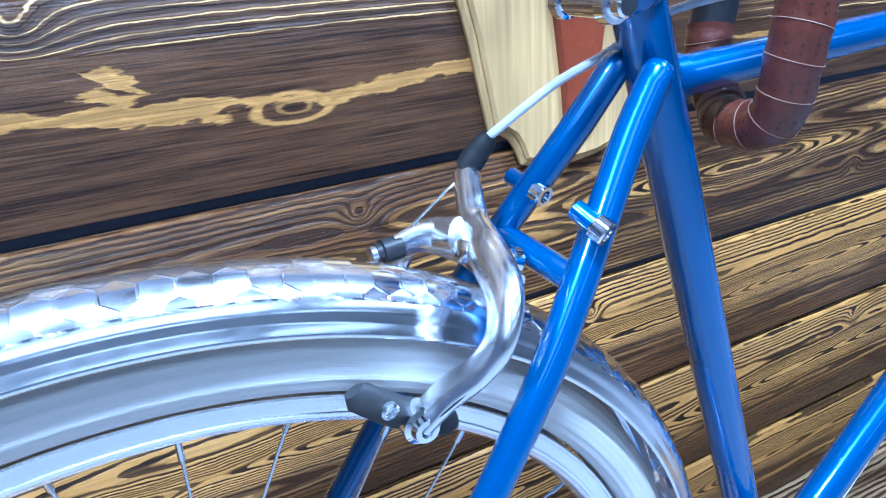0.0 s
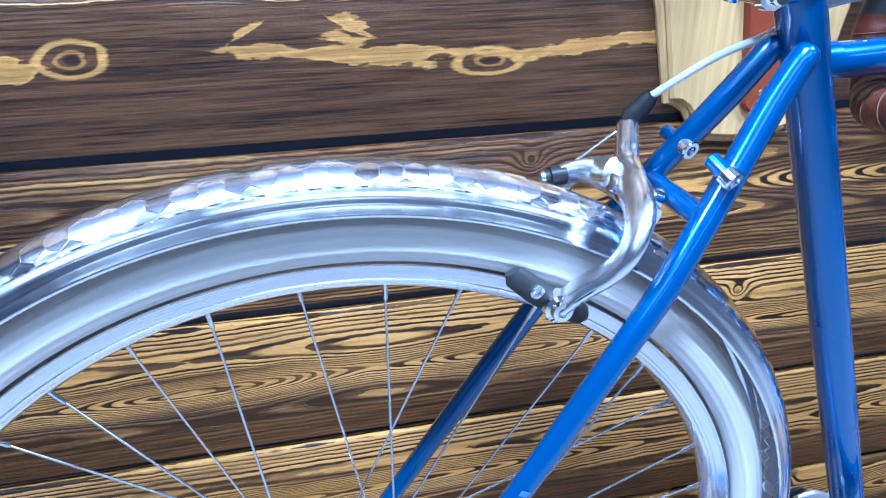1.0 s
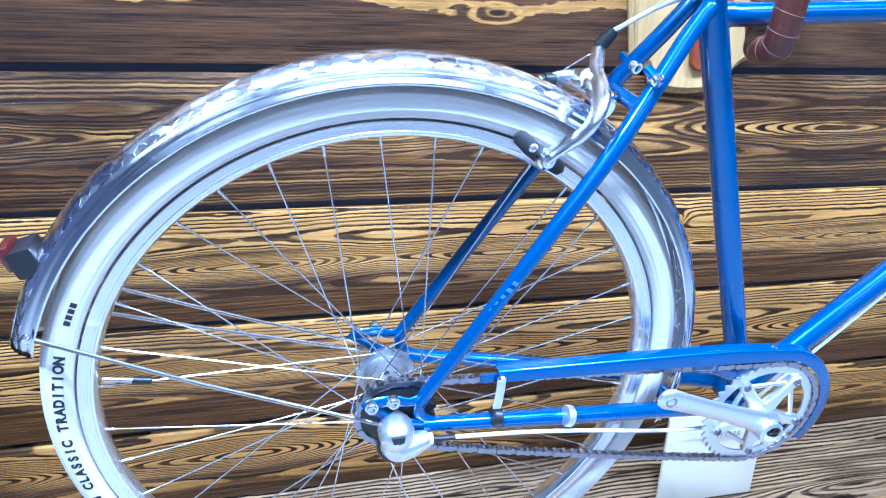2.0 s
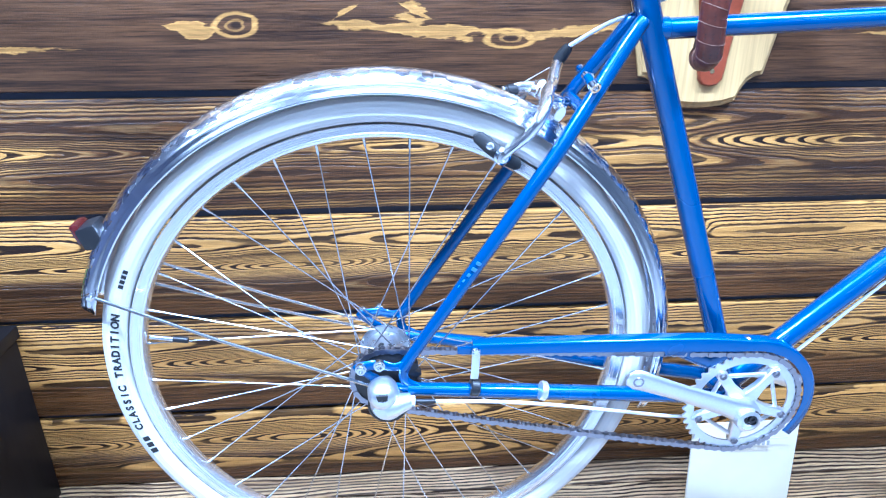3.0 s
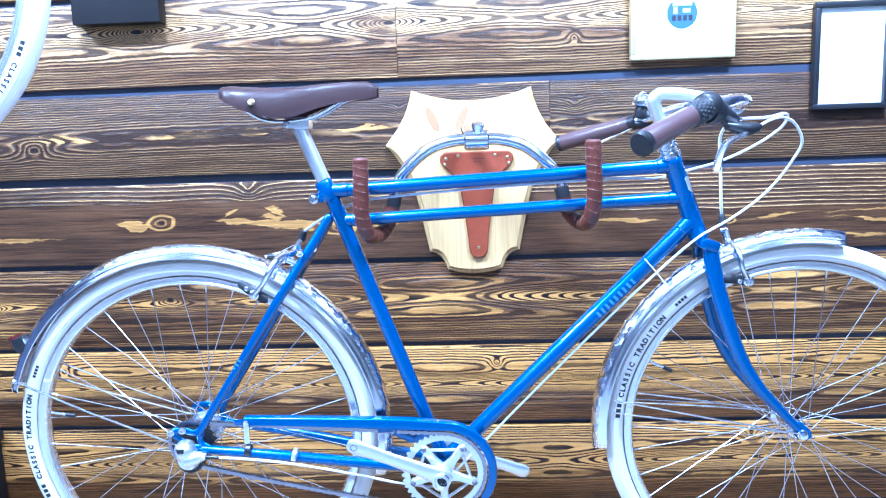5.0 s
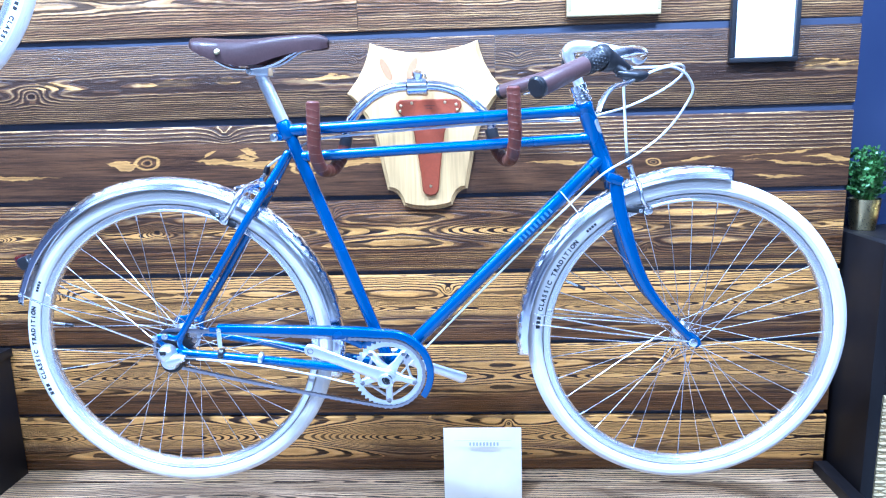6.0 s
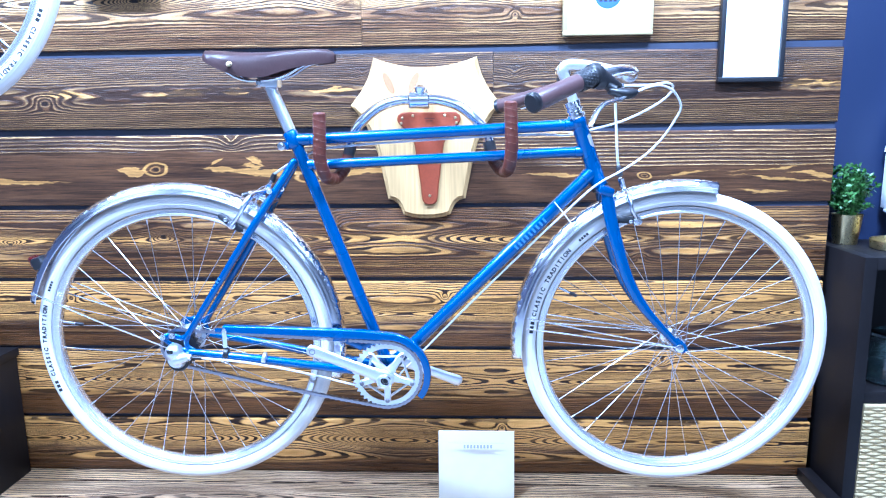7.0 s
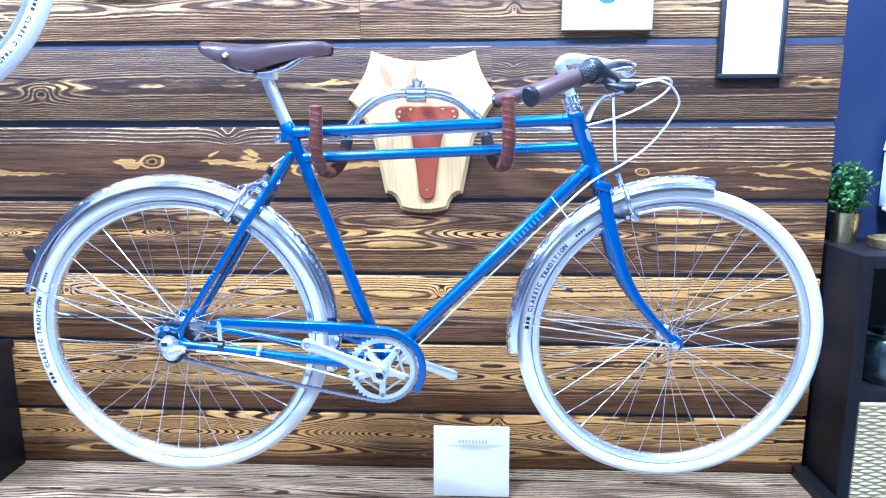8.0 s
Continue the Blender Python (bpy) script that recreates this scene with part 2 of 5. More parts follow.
    swell = ramp(noise_node(coords(9.0, 30.0, 21.0), 1.0, 3.0, 0.6), 0.3, 0.7, 0.25, 1.7)
    for x0, x1, z0, z1, half in streaks:
        centre = math_node("MULTIPLY_ADD", x, (z1 - z0) / (x1 - x0), z0 - x0 * (z1 - z0) / (x1 - x0))
        off = math_node("MULTIPLY_ADD", ragged, 0.040, math_node("SUBTRACT", across, centre))
        reach = min(0.12, 0.45 * (x1 - x0))
        ends = math_node("MULTIPLY", ramp(x, x0, x0 + reach), ramp(x, x1, x1 - reach))
        wide = math_node("MULTIPLY", math_node("MULTIPLY", swell, ends), half)
        inside = ramp(math_node("SUBTRACT", wide, math_node("ABSOLUTE", off)), -0.0003, 0.0022)
        inside = math_node("MULTIPLY", inside, ramp(math_node("SUBTRACT", wide, math_node("ABSOLUTE", off)), 0.0018, 0.0060, 1.0, 0.72))
        worn = math_node("MAXIMUM", worn, inside)
    if eyes is not None:
        worn = math_node("MAXIMUM", worn, eyes)
    grain = ramp(math_node("MULTIPLY_ADD", fibre, 0.6, math_node("MULTIPLY", streak, 0.4)), 0.36, 0.62)
    ground = mix(grain, dark, mid)
    pale = mix(grain, tuple(c * 0.52 for c in gold), gold)
    col = mix(worn, ground, pale)
    depth = math_node("MULTIPLY", math_node("MULTIPLY_ADD", worn, 0.22, 0.78), ramp(streak, 0.30, 0.55, 0.6, 1.0))
    if band:
        depth = math_node("MULTIPLY", depth, math_node("MULTIPLY_ADD", shown, 0.45, 0.15))
    if calm:
        depth = math_node("MULTIPLY", depth, math_node("MULTIPLY_ADD", lively, 0.88, 0.12))
        shown = math_node("MULTIPLY", shown, lively)
    col = mix(math_node("MULTIPLY", cut, depth), col, dark)
    late = math_node("SUBTRACT", 1.0, cut)
    edge = math_node("MULTIPLY", math_node("MULTIPLY", ramp(saw, 0.10, 0.30), ramp(saw, 0.50, 0.34)), shown)
    if band:
        edge = math_node("MULTIPLY", math_node("MULTIPLY", ramp(saw, 0.20, 0.26), ramp(saw, 0.37, 0.31)), shown)
    line = math_node("MULTIPLY", edge, ramp(streak, 0.36, 0.60, 0.15 * lines, 0.85 * lines))
    col = mix(line, col, thread)
    col = mix(near if near is not None else math_node("MULTIPLY", cut, 0.0), col, tuple(c * 0.8 for c in dark))
    l.new(col, p.inputs["Base Color"])
    l.new(ramp(math_node("ADD", fibre, patch), 0.7, 1.3, 0.26, 0.50), p.inputs["Roughness"])
    p.inputs["Specular IOR Level"].default_value = 0.28
    p.inputs["Coat Weight"].default_value = 0.24
    p.inputs["Coat Roughness"].default_value = 0.22
    b = n.new("ShaderNodeBump")
    b.inputs["Strength"].default_value, b.inputs["Distance"].default_value = 0.9, 0.0022
    relief = math_node("MULTIPLY_ADD", late, 0.55, math_node("MULTIPLY", fibre, 0.7))
    if band:
        relief = math_node("MULTIPLY_ADD", math_node("MULTIPLY", late, shown), 0.55, math_node("MULTIPLY", fibre, 0.4))
    l.new(relief, b.inputs["Height"])
    l.new(b.outputs[0], p.inputs["Normal"])
    return m


DARK, PURPLE, GOLD = (0.013, 0.006, 0.004), (0.116, 0.053, 0.021), (0.63, 0.315, 0.076)
BROWN, MID = (0.015, 0.006, 0.003), (0.170, 0.070, 0.019)
HONEY = (0.56, 0.29, 0.075)
M_blue = plain("blue_enamel", (0.003, 0.078, 0.255), 0.26, 0.45, 1.0, 0.03, 6, 0.0, 0.03)
M_alu = plain("polished_aluminium", (0.88, 0.89, 0.91), 0.22, 1.0, 0.0, 0.06, 200, 0.05, 0.06)
M_rim = plain("polished_rim", (0.90, 0.90, 0.91), 0.22, 0.9, 0.0, 0.08, 1.0, 0.15, 0.08, stretch=(6, 900, 1), uv=True)
M_satin = plain("satin_aluminium", (0.78, 0.80, 0.84), 0.34, 0.9, 0.0, 0.06, 300, 0.08, 0.06)
M_steel = plain("bright_steel", (0.70, 0.72, 0.76), 0.22, 1.0, 0.0, 0.08, 500, 0.0, 0.06)
M_chrome = plain("chrome", (0.86, 0.88, 0.92), 0.07, 1.0, 0.0, 0.04, 100, 0.0, 0.03)
M_hub = plain("dull_alloy", (0.46, 0.48, 0.52), 0.30, 0.9, 0.0, 0.1, 200, 0.05, 0.08)
M_chain = plain("oiled_steel", (0.36, 0.35, 0.38), 0.33, 1.0, 0.0, 0.2, 500, 0.0, 0.1)
M_tyre = plain("cream_rubber", (0.72, 0.695, 0.66), 0.5, 0.0, 0.0, 0.07, 1.0, 0.35, 0.1, stretch=(60, 1100, 1), uv=True)
M_black = plain("black_plastic", (0.012, 0.012, 0.014), 0.38, 0.0, 0.0, 0.2, 300, 0.1, 0.1)
M_rubber = plain("black_rubber", (0.02, 0.02, 0.022), 0.6, 0.0, 0.0, 0.2, 300, 0.2, 0.1)
M_white = plain("white_plastic", (0.82, 0.83, 0.85), 0.32, 0.0, 0.2, 0.03, 200, 0.0, 0.08)
M_leather = plain("tan_leather", (0.20, 0.038, 0.012), 0.42, 0.0, 0.1, 0.22, 160, 0.35, 0.12, big=14)
M_wrap = plain("brown_leather_tape", (0.088, 0.020, 0.010), 0.42, 0.0, 0.1, 0.25, 220, 0.5, 0.12, big=20)
M_saddle = plain("dark_brown_leather", (0.088, 0.047, 0.045), 0.38, 0.0, 0.25, 0.18, 260, 0.25, 0.1, big=12)
M_pine = plain("pale_pine", (0.52, 0.335, 0.135), 0.42, 0.0, 0.1, 0.34, 7.0, 0.15, 0.1, stretch=(26, 4, 0.8), big=3)
M_brass = plain("brass", (0.62, 0.52, 0.28), 0.30, 1.0, 0.0, 0.1, 200, 0.05, 0.08)
M_red = plain("red_lens", (0.07, 0.008, 0.008), 0.2, 0.0, 0.6, 0.1, 100, 0.0, 0.05)
M_ink = plain("black_print", (0.015, 0.015, 0.016), 0.5, 0.0, 0.0, 0.1, 100, 0.0, 0.05)
M_decal = plain("silver_print", (0.09, 0.22, 0.48), 0.35, 0.3, 0.0, 0.1, 100, 0.0, 0.05)
M_paper = plain("white_card", (0.86, 0.87, 0.84), 0.6, 0.0, 0.0, 0.03, 30, 0.05, 0.05)
M_card = plain("cream_card", (0.86, 0.80, 0.66), 0.6, 0.0, 0.0, 0.03, 30, 0.05, 0.05)
M_furniture = plain("black_brown_veneer", (0.008, 0.0065, 0.007), 0.5, 0.0, 0.0, 0.25, 20, 0.1, 0.1, 0.25, stretch=(1, 1, 0.05))
M_navy = plain("navy_paint", (0.009, 0.018, 0.060), 0.6, 0.0, 0.0, 0.06, 300, 0.1, 0.08)
# invented tint for the unseen west wall, picked for the mudguard's reflection
M_slate = plain("slate_for_reflections", (0.30, 0.32, 0.46), 0.6, 0.0, 0.0, 0.06, 30, 0.05, 0.05)
M_gap = plain("wall_backing", (0.026, 0.032, 0.058), 0.6, 0.0, 0.0, 0.1, 30, 0.0, 0.05)
M_grey = plain("grey_hall_paint", (0.30, 0.31, 0.33), 0.7, 0.0, 0.0, 0.05, 10, 0.05, 0.05)
# white for the unseen south wall and ceiling, to bounce light into the metal
M_white_paint = plain("white_for_reflections", (0.80, 0.81, 0.82), 0.7, 0.0, 0.0, 0.05, 10, 0.05, 0.05)
M_carpet = plain("grey_carpet", (0.30, 0.30, 0.31), 0.9, 0.0, 0.0, 0.2, 400, 0.4, 0.05)
M_gold = plain("gilt_frame", (0.62, 0.50, 0.26), 0.38, 0.55, 0.0, 0.08, 120, 0.05, 0.08)

ROW_Z = [0.219, 0.406, 0.631, 0.846, 1.067, 1.287, 1.510, 1.732, 1.955, 2.178, 2.40]
# knots in the boards: x, z, how far the rings bend, half width and half height
ROW3 = [(-0.002, 1.179, 5, 0.035, 0.020), (0.228, 1.254, 2.6, 0.030, 0.024), (0.457, 1.154, 4, 0.045, 0.016), (1.424, 1.150, 2.5, 0.022, 0.012)]
ROW4 = [(-0.471, 0.956, 5, 0.03, 0.016), (0.003, 0.978, 6, 0.035, 0.018), (0.513, 1.023, 4, 0.016, 0.012), (1.422, 0.909, 3.5, 0.012, 0.010)]
ROW5 = [(0.847, 0.794, 3.5, 0.014, 0.012), (-0.30, 0.79, 3, 0.016, 0.012)]
ROW6 = [(1.50, 0.590, 3, 0.014, 0.012), (0.10, 0.46, 2.5, 0.012, 0.010)]
ROW7 = [(1.02, 0.375, 3, 0.012, 0.010)]
ROW2 = [(-0.315, 1.374, 5, 0.035, 0.018), (1.05, 1.44, 3, 0.02, 0.014), (0.62, 1.445, 2.5, 0.014, 0.012)]
ROW1 = [(-0.023, 1.652, 8, 0.05, 0.02), (0.60, 1.65, 5, 0.05, 0.02), (1.05, 1.60, 2.5, 0.012, 0.010)]
GOLD3 = [(-1.2, -0.22, 1.166, 1.140, 0.005), (-0.13, -0.015, 1.180, 1.176, 0.014), (0.150, 0.205, 1.180, 1.212, 0.0060), (0.262, 0.335, 1.214, 1.184, 0.0105), (0.120, 0.48, 1.184, 1.160, 0.0120), (0.24, 0.34, 1.190, 1.188, 0.0080), (0.40, 0.85, 1.160, 1.178, 0.0075), (1.05, 1.30, 1.160, 1.150, 0.005), (1.40, 1.66, 1.142, 1.168, 0.004), (1.63, 1.99, 1.157, 1.122, 0.0035), (1.63, 1.99, 1.157, 1.186, 0.0030), (1.81, 2.01, 1.158, 1.140, 0.0060), (1.66, 1.86, 1.112, 1.100, 0.0040)]
GOLD2 = [(-0.36, -0.14, 1.396, 1.392, 0.010), (0.02, 0.20, 1.398, 1.404, 0.007), (0.20, 0.30, 1.402, 1.400, 0.008), (0.40, 0.62, 1.400, 1.404, 0.009), (0.80, 1.10, 1.36, 1.37, 0.005), (1.78, 1.98, 1.402, 1.408, 0.011)]
WOODS = [stained_wood("stained_board", k, r, lo, hi, dk, md, gd, w, g, lv, bs, ln, bd, cm, arch=ar) for k, r, lo, hi, dk, md, gd, w, g, lv, bs, ln, bd, cm, ar in (
    (ROW7, 185, 0.54, 0.80, BROWN, MID, GOLD, 1.3, (), 0.32, 3.0, 0.35, 0, 0.290, (0.330, 44.0, 1.5, 0.050, 0.030, 0.9)), (ROW6, 185, 0.60, 0.86, BROWN, MID, GOLD, 1.3, (), 0.53, 2.6, 0.35, 0, 0.498, (0.528, 30.0, 1.3, 0.036, 0.034, 1.25)),
    (ROW5, 195, 0.58, 0.84, BROWN, MID, GOLD, 1.3, (), 0.75, 3.2, 0.35, 0, 0.706, (0.742, 38.0, 1.7, 0.036, 0.026, 0.95)), (ROW4, 200, 0.74, 1.02, DARK, MID, GOLD, 1.1, (), 0.95, -0.4, 0.35, 0, 0, (0.966, 30.0, 1.2, 0.040, 0.016, 0.6)),
    (ROW3, 95, 1.2, 1.4, DARK, PURPLE, HONEY, 0.22, GOLD3, 0, 0, 1.7, 1.226, 0, None), (ROW2, 190, 0.98, 1.2, DARK, PURPLE, HONEY, 0.8, GOLD2, 1.40, -1.6, 0.5, 0, 0, (1.392, 7.0, 0.7, 0.022, 0.008, 0.2)),
    (ROW1, 170, 0.70, 1.0, DARK, (0.24, 0.115, 0.045), (0.62, 0.36, 0.14), 1.3, (), 1.6, 0.8, 0.5, 0, 0, (1.650, 24.0, 1.3, 0.036, 0.034, 0.8)), (ROW2, 130, 0.7, 0.9, DARK, PURPLE, GOLD, 1.0, (), 0, 0, 0.8, 0, 0, None))]
M_podium = stained_wood("podium_board", [(0.2, 0.36, 6, 0.2, 0.02), (0.5, 0.45, 5, 0.15, 0.02), (1.3, 0.40, 5, 0.2, 0.02)], 85, 0.55, 0.85, BROWN, (0.36, 0.21, 0.115), (0.74, 0.49, 0.27), 1.0)

# ---- the setting ----
backing = box(B(), (0.2965, 0.067, 1.30), (3.308, 0.106, 2.6))
for v in backing.verts:
    if v.co.y < 0.067:
        v.co.y = 0.015 if v.co.z < 1 else (0.009 if v.co.x < 0 else -0.006)
wall = tagged(part("wall_north", backing, M_gap), "stained plank cladding on a dark backing wall", "wall", kind="structure")
podium = tagged(part("podium", box(B(), (0.298, -0.34, 0.0985), (3.316, 0.86, 0.197), bev=0.003), M_gap), "low stage clad in stained brown boards", "podium", kind="structure")
tagged(part("floor", box(B(), (0.5, -4.0, -0.05), (14, 12, 0.1)), M_carpet), "grey carpet floor of the hall", "floor", kind="structure")
tagged(part("wall_back", box(B(), (0.5, 0.19, 2.0), (14, 0.1, 4.0)), M_navy), "navy blue painted wall", "wall", kind="structure")
# Added south wall behind the camera, white so mudguard sides reflect brightly
tagged(part("wall_south", box(B(), (0.5, -9.0, 2.0), (14, 0.1, 4.0)), M_white_paint), "unseen hall wall, white to brighten reflections", "wall", kind="structure")
# Added west wall, out of view; its slate colour tints the rear mudguard's reflection
tagged(part("wall_west", box(B(), (-6.0, -4.0, 2.0), (0.1, 10, 4.0)), M_slate), "unseen hall wall, slate blue for mudguard reflections", "wall", kind="structure")
tagged(part("wall_east", box(B(), (7.0, -4.0, 2.0), (0.1, 10, 4.0)), M_grey), "plain grey hall wall", "wall", kind="structure")
# Added ceiling, set low and white for bright reflections and sheen on the boards
tagged(part("ceiling", box(B(), (0.5, -4.0, 3.25), (14, 12, 0.1)), M_white_paint), "unseen hall ceiling, low and white to brighten reflections", "ceiling", kind="structure")


def plank(x0, x1, z0, z1, depth, material):
    """One wall board with worn, rounded long edges."""
    bm = B()
    n = max(int((x1 - x0) / 0.05), 2)
    rings = []
    for i in range(n + 1):
        x = x0 + (x1 - x0) * i / n
        lo, hi = z0 + 0.0012 * noise.noise((x * 5, z0 * 9, 0)), z1 + 0.0012 * noise.noise((x * 5, z1 * 9, 4))
        ring = [(0.03, lo), (-depth + 0.0045, lo), (-depth + 0.001, lo + 0.0016), (-depth, lo + 0.005), (-depth, hi - 0.006), (-depth + 0.0012, hi - 0.002), (-depth + 0.005, hi), (0.03, hi)]
        rings.append([bm.verts.new((x, y, z)) for y, z in ring])
    for a, b in zip(rings, rings[1:]):
        for k in range(8):
            bm.faces.new((a[k], a[(k + 1) % 8], b[(k + 1) % 8], b[k]))
    bm.faces.new(rings[0])
    bm.faces.new(rings[-1][::-1])
    return part("plank", bm, material, wall)


JOINTS = [0.52, 1.1, None, None, None, 0.99, 0.62, None, 0.9, None]
for i, (z0, z1) in enumerate(zip(ROW_Z, ROW_Z[1:])):
    w = WOODS[min(i, 7)]
    proud = 0.001 * ((i * 7) % 3)
    cuts = [-1.36] + ([JOINTS[i]] if i > 4 and JOINTS[i] else []) + [1.954]
    for a, b in zip(cuts, cuts[1:]):
        plank(a + 0.0006, b - 0.0006, z0 + (0.0085 if i in (5, 6) else 0.005), z1 - (0.0105 if i in (4, 5) else 0.008), proud, w)

for i in range(8):
    y1, y0 = 0.028 - 0.095 * i, 0.028 - 0.095 * (i + 1)
    part("plank", box(B(), (0.298, (y0 + y1) / 2, 0.2095), (3.318, 0.091, 0.021), bev=0.003), M_podium, podium)

# ---- bicycle ----
BY = -0.43
BB = Vector((0.7195, BY, 0.7100))
RH = Vector((0.2340, BY, 0.7850))
FH = Vector((1.4070, BY, 0.7825))
R = 0.361


def wheel(parent, c, hub_prof, flange, spread, count, start, letters, valve_angle, label):
    """Rim with tyre, hub, crossed spokes with nipples, and a valve, round the axle c."""
    half = [(R - 0.0355, 0.0118), (R - 0.0350, 0.0126), (R - 0.0358, 0.0134), (R - 0.0372, 0.0134), (R - 0.0378, 0.0128), (R - 0.0440, 0.0128), (R - 0.0445, 0.0122), (R - 0.0452, 0.0128), (R - 0.0470, 0.0127), (R - 0.0476, 0.0119), (R - 0.0500, 0.0110), (R - 0.0528, 0.0065)]
    rim = part("wheel", revolve(B(), [(R - 0.041, 0.009)] + half + [(R - 0.0538, 0.0)] + [(r, -y) for r, y in half[::-1]] + [(R - 0.041, -0.009)], c, n=160), M_rim, parent, label, sharp=24)
    prof = []
    for k in range(65):
        d = -128 + 4 * k
        r = 0.0195
        if abs(d) < 40:
            r += 0.0005 if k % 3 else 0.0
        elif abs(d) in (56, 72, 76, 100, 116):
            r += 0.00055
        prof.append((R - 0.0195 + r * math.cos(radians(d)), r * math.sin(radians(d))))
    prof += [(R - 0.033, 0.0105), (R - 0.033, -0.0105)]
    tyre = part("tyre", revolve(B(), prof, c, n=180), M_tyre, rim, "cream rubber tyre", sharp=60)
    hub = part("hub", lathe(B(), hub_prof, c, (0, -1, 0), 40), M_hub if hub_prof[5][0] > 0.03 else M_steel, rim)
    if hub_prof[5][0] > 0.03:
        for q in (40, 100, 160, 220):
            d = Vector((math.cos(radians(q)), 0, math.sin(radians(q))))
            part("hub_slot", lathe(B(), [(0.0040, 0), (0.0040, 0.0012), (0.0030, 0.0018)], c + d * 0.0265 + Vector((0, -0.008, 0)), d, 12), M_black, hub)
    ends = []
    length = None
    for i in range(count):
        side = 1 if i % 2 else -1
        a = 2 * math.pi * i / count + start
        lead = 1 if (i // 2) % 2 else -1
        b = a + lead * radians(62)
        p = c + Vector((flange * math.cos(b), side * spread + 0.002 * lead, flange * math.sin(b)))
        q = c + Vector(((R - 0.049) * math.cos(a), side * 0.002, (R - 0.049) * math.sin(a)))
        ends.append((p, q))
    length = (ends[0][1] - ends[0][0]).length
    bm = B()
    rod(bm, (0, 0, 0), (0, 0, length), 0.0009, 8, 0.0002)
    lathe(bm, [(0.0012, 0), (0.0017, 0.001), (0.0017, 0.013), (0.0024, 0.014), (0.0024, 0.016)], (0, 0, length - 0.016), (0, 0, 1), 8)
    data = mesh_of(bm, "spoke", M_steel)
    for p, q in ends:
        ob = new("spoke", data)
        ob.parent = rim
        ob.matrix_basis = Matrix.Translation(p) @ (q - p).to_track_quat("Z", "Y").to_matrix().to_4x4()
    a = radians(valve_angle)
    d = Vector((math.cos(a), 0, math.sin(a)))
    v = part("valve", rod(B(), c + d * (R - 0.056), c + d * (R - 0.088), 0.0031, 12), M_steel, rim)
    part("valve_cap", rod(B(), c + d * (R - 0.085), c + d * (R - 0.104), 0.0042, 12), M_black, v)
    for text, mid, size in letters:
        lettering(text, c, mid, size, tyre)
    return rim


def glyph(ch, size, material):
    cu = bpy.data.curves.new("letter", "FONT")
    cu.body, cu.size, cu.align_x, cu.extrude, cu.offset = ch, size, "CENTER", 0.0002, size * 0.045
    cu.resolution_u = 3
    ob = new("letter", cu)
    bpy.context.view_layer.update()
    data = bpy.data.meshes.new_from_object(ob.evaluated_get(bpy.context.evaluated_depsgraph_get()))
    bpy.data.objects.remove(ob)
    data.materials.clear()
    data.materials.append(material)
    return data


GLYPHS = {}


def lettering(text, c, mid, size, parent):
    """Words printed round the tyre's side that faces the hall; '#' prints a bar."""
    r = R - 0.0195
    step = math.degrees(size * 0.80 / r)
    for i, ch in enumerate(text):
        if ch == " ":
            continue
        a = radians(mid - (i - (len(text) - 1) / 2) * step)
        radial, along = Vector((math.cos(a), 0, math.sin(a))), Vector((math.sin(a), 0, -math.cos(a)))
        rot = Matrix((along, radial, Vector((0, -1, 0)))).transposed().to_4x4()
        place = c + radial * (r - size * 0.35) + Vector((0, -0.0197, 0))
        if (ch, size) not in GLYPHS:
            GLYPHS[ch, size] = glyph(ch, size, M_ink) if ch != "#" else mesh_of(box(B(), (0, size * 0.33, 0), (size * 0.55, size * 0.66, 0.0004)), "bar", M_ink)
        ob = new("letter" if ch != "#" else "printed_bar", GLYPHS[ch, size])
        ob.parent = parent
        ob.matrix_basis = Matrix.Translation(place) @ rot


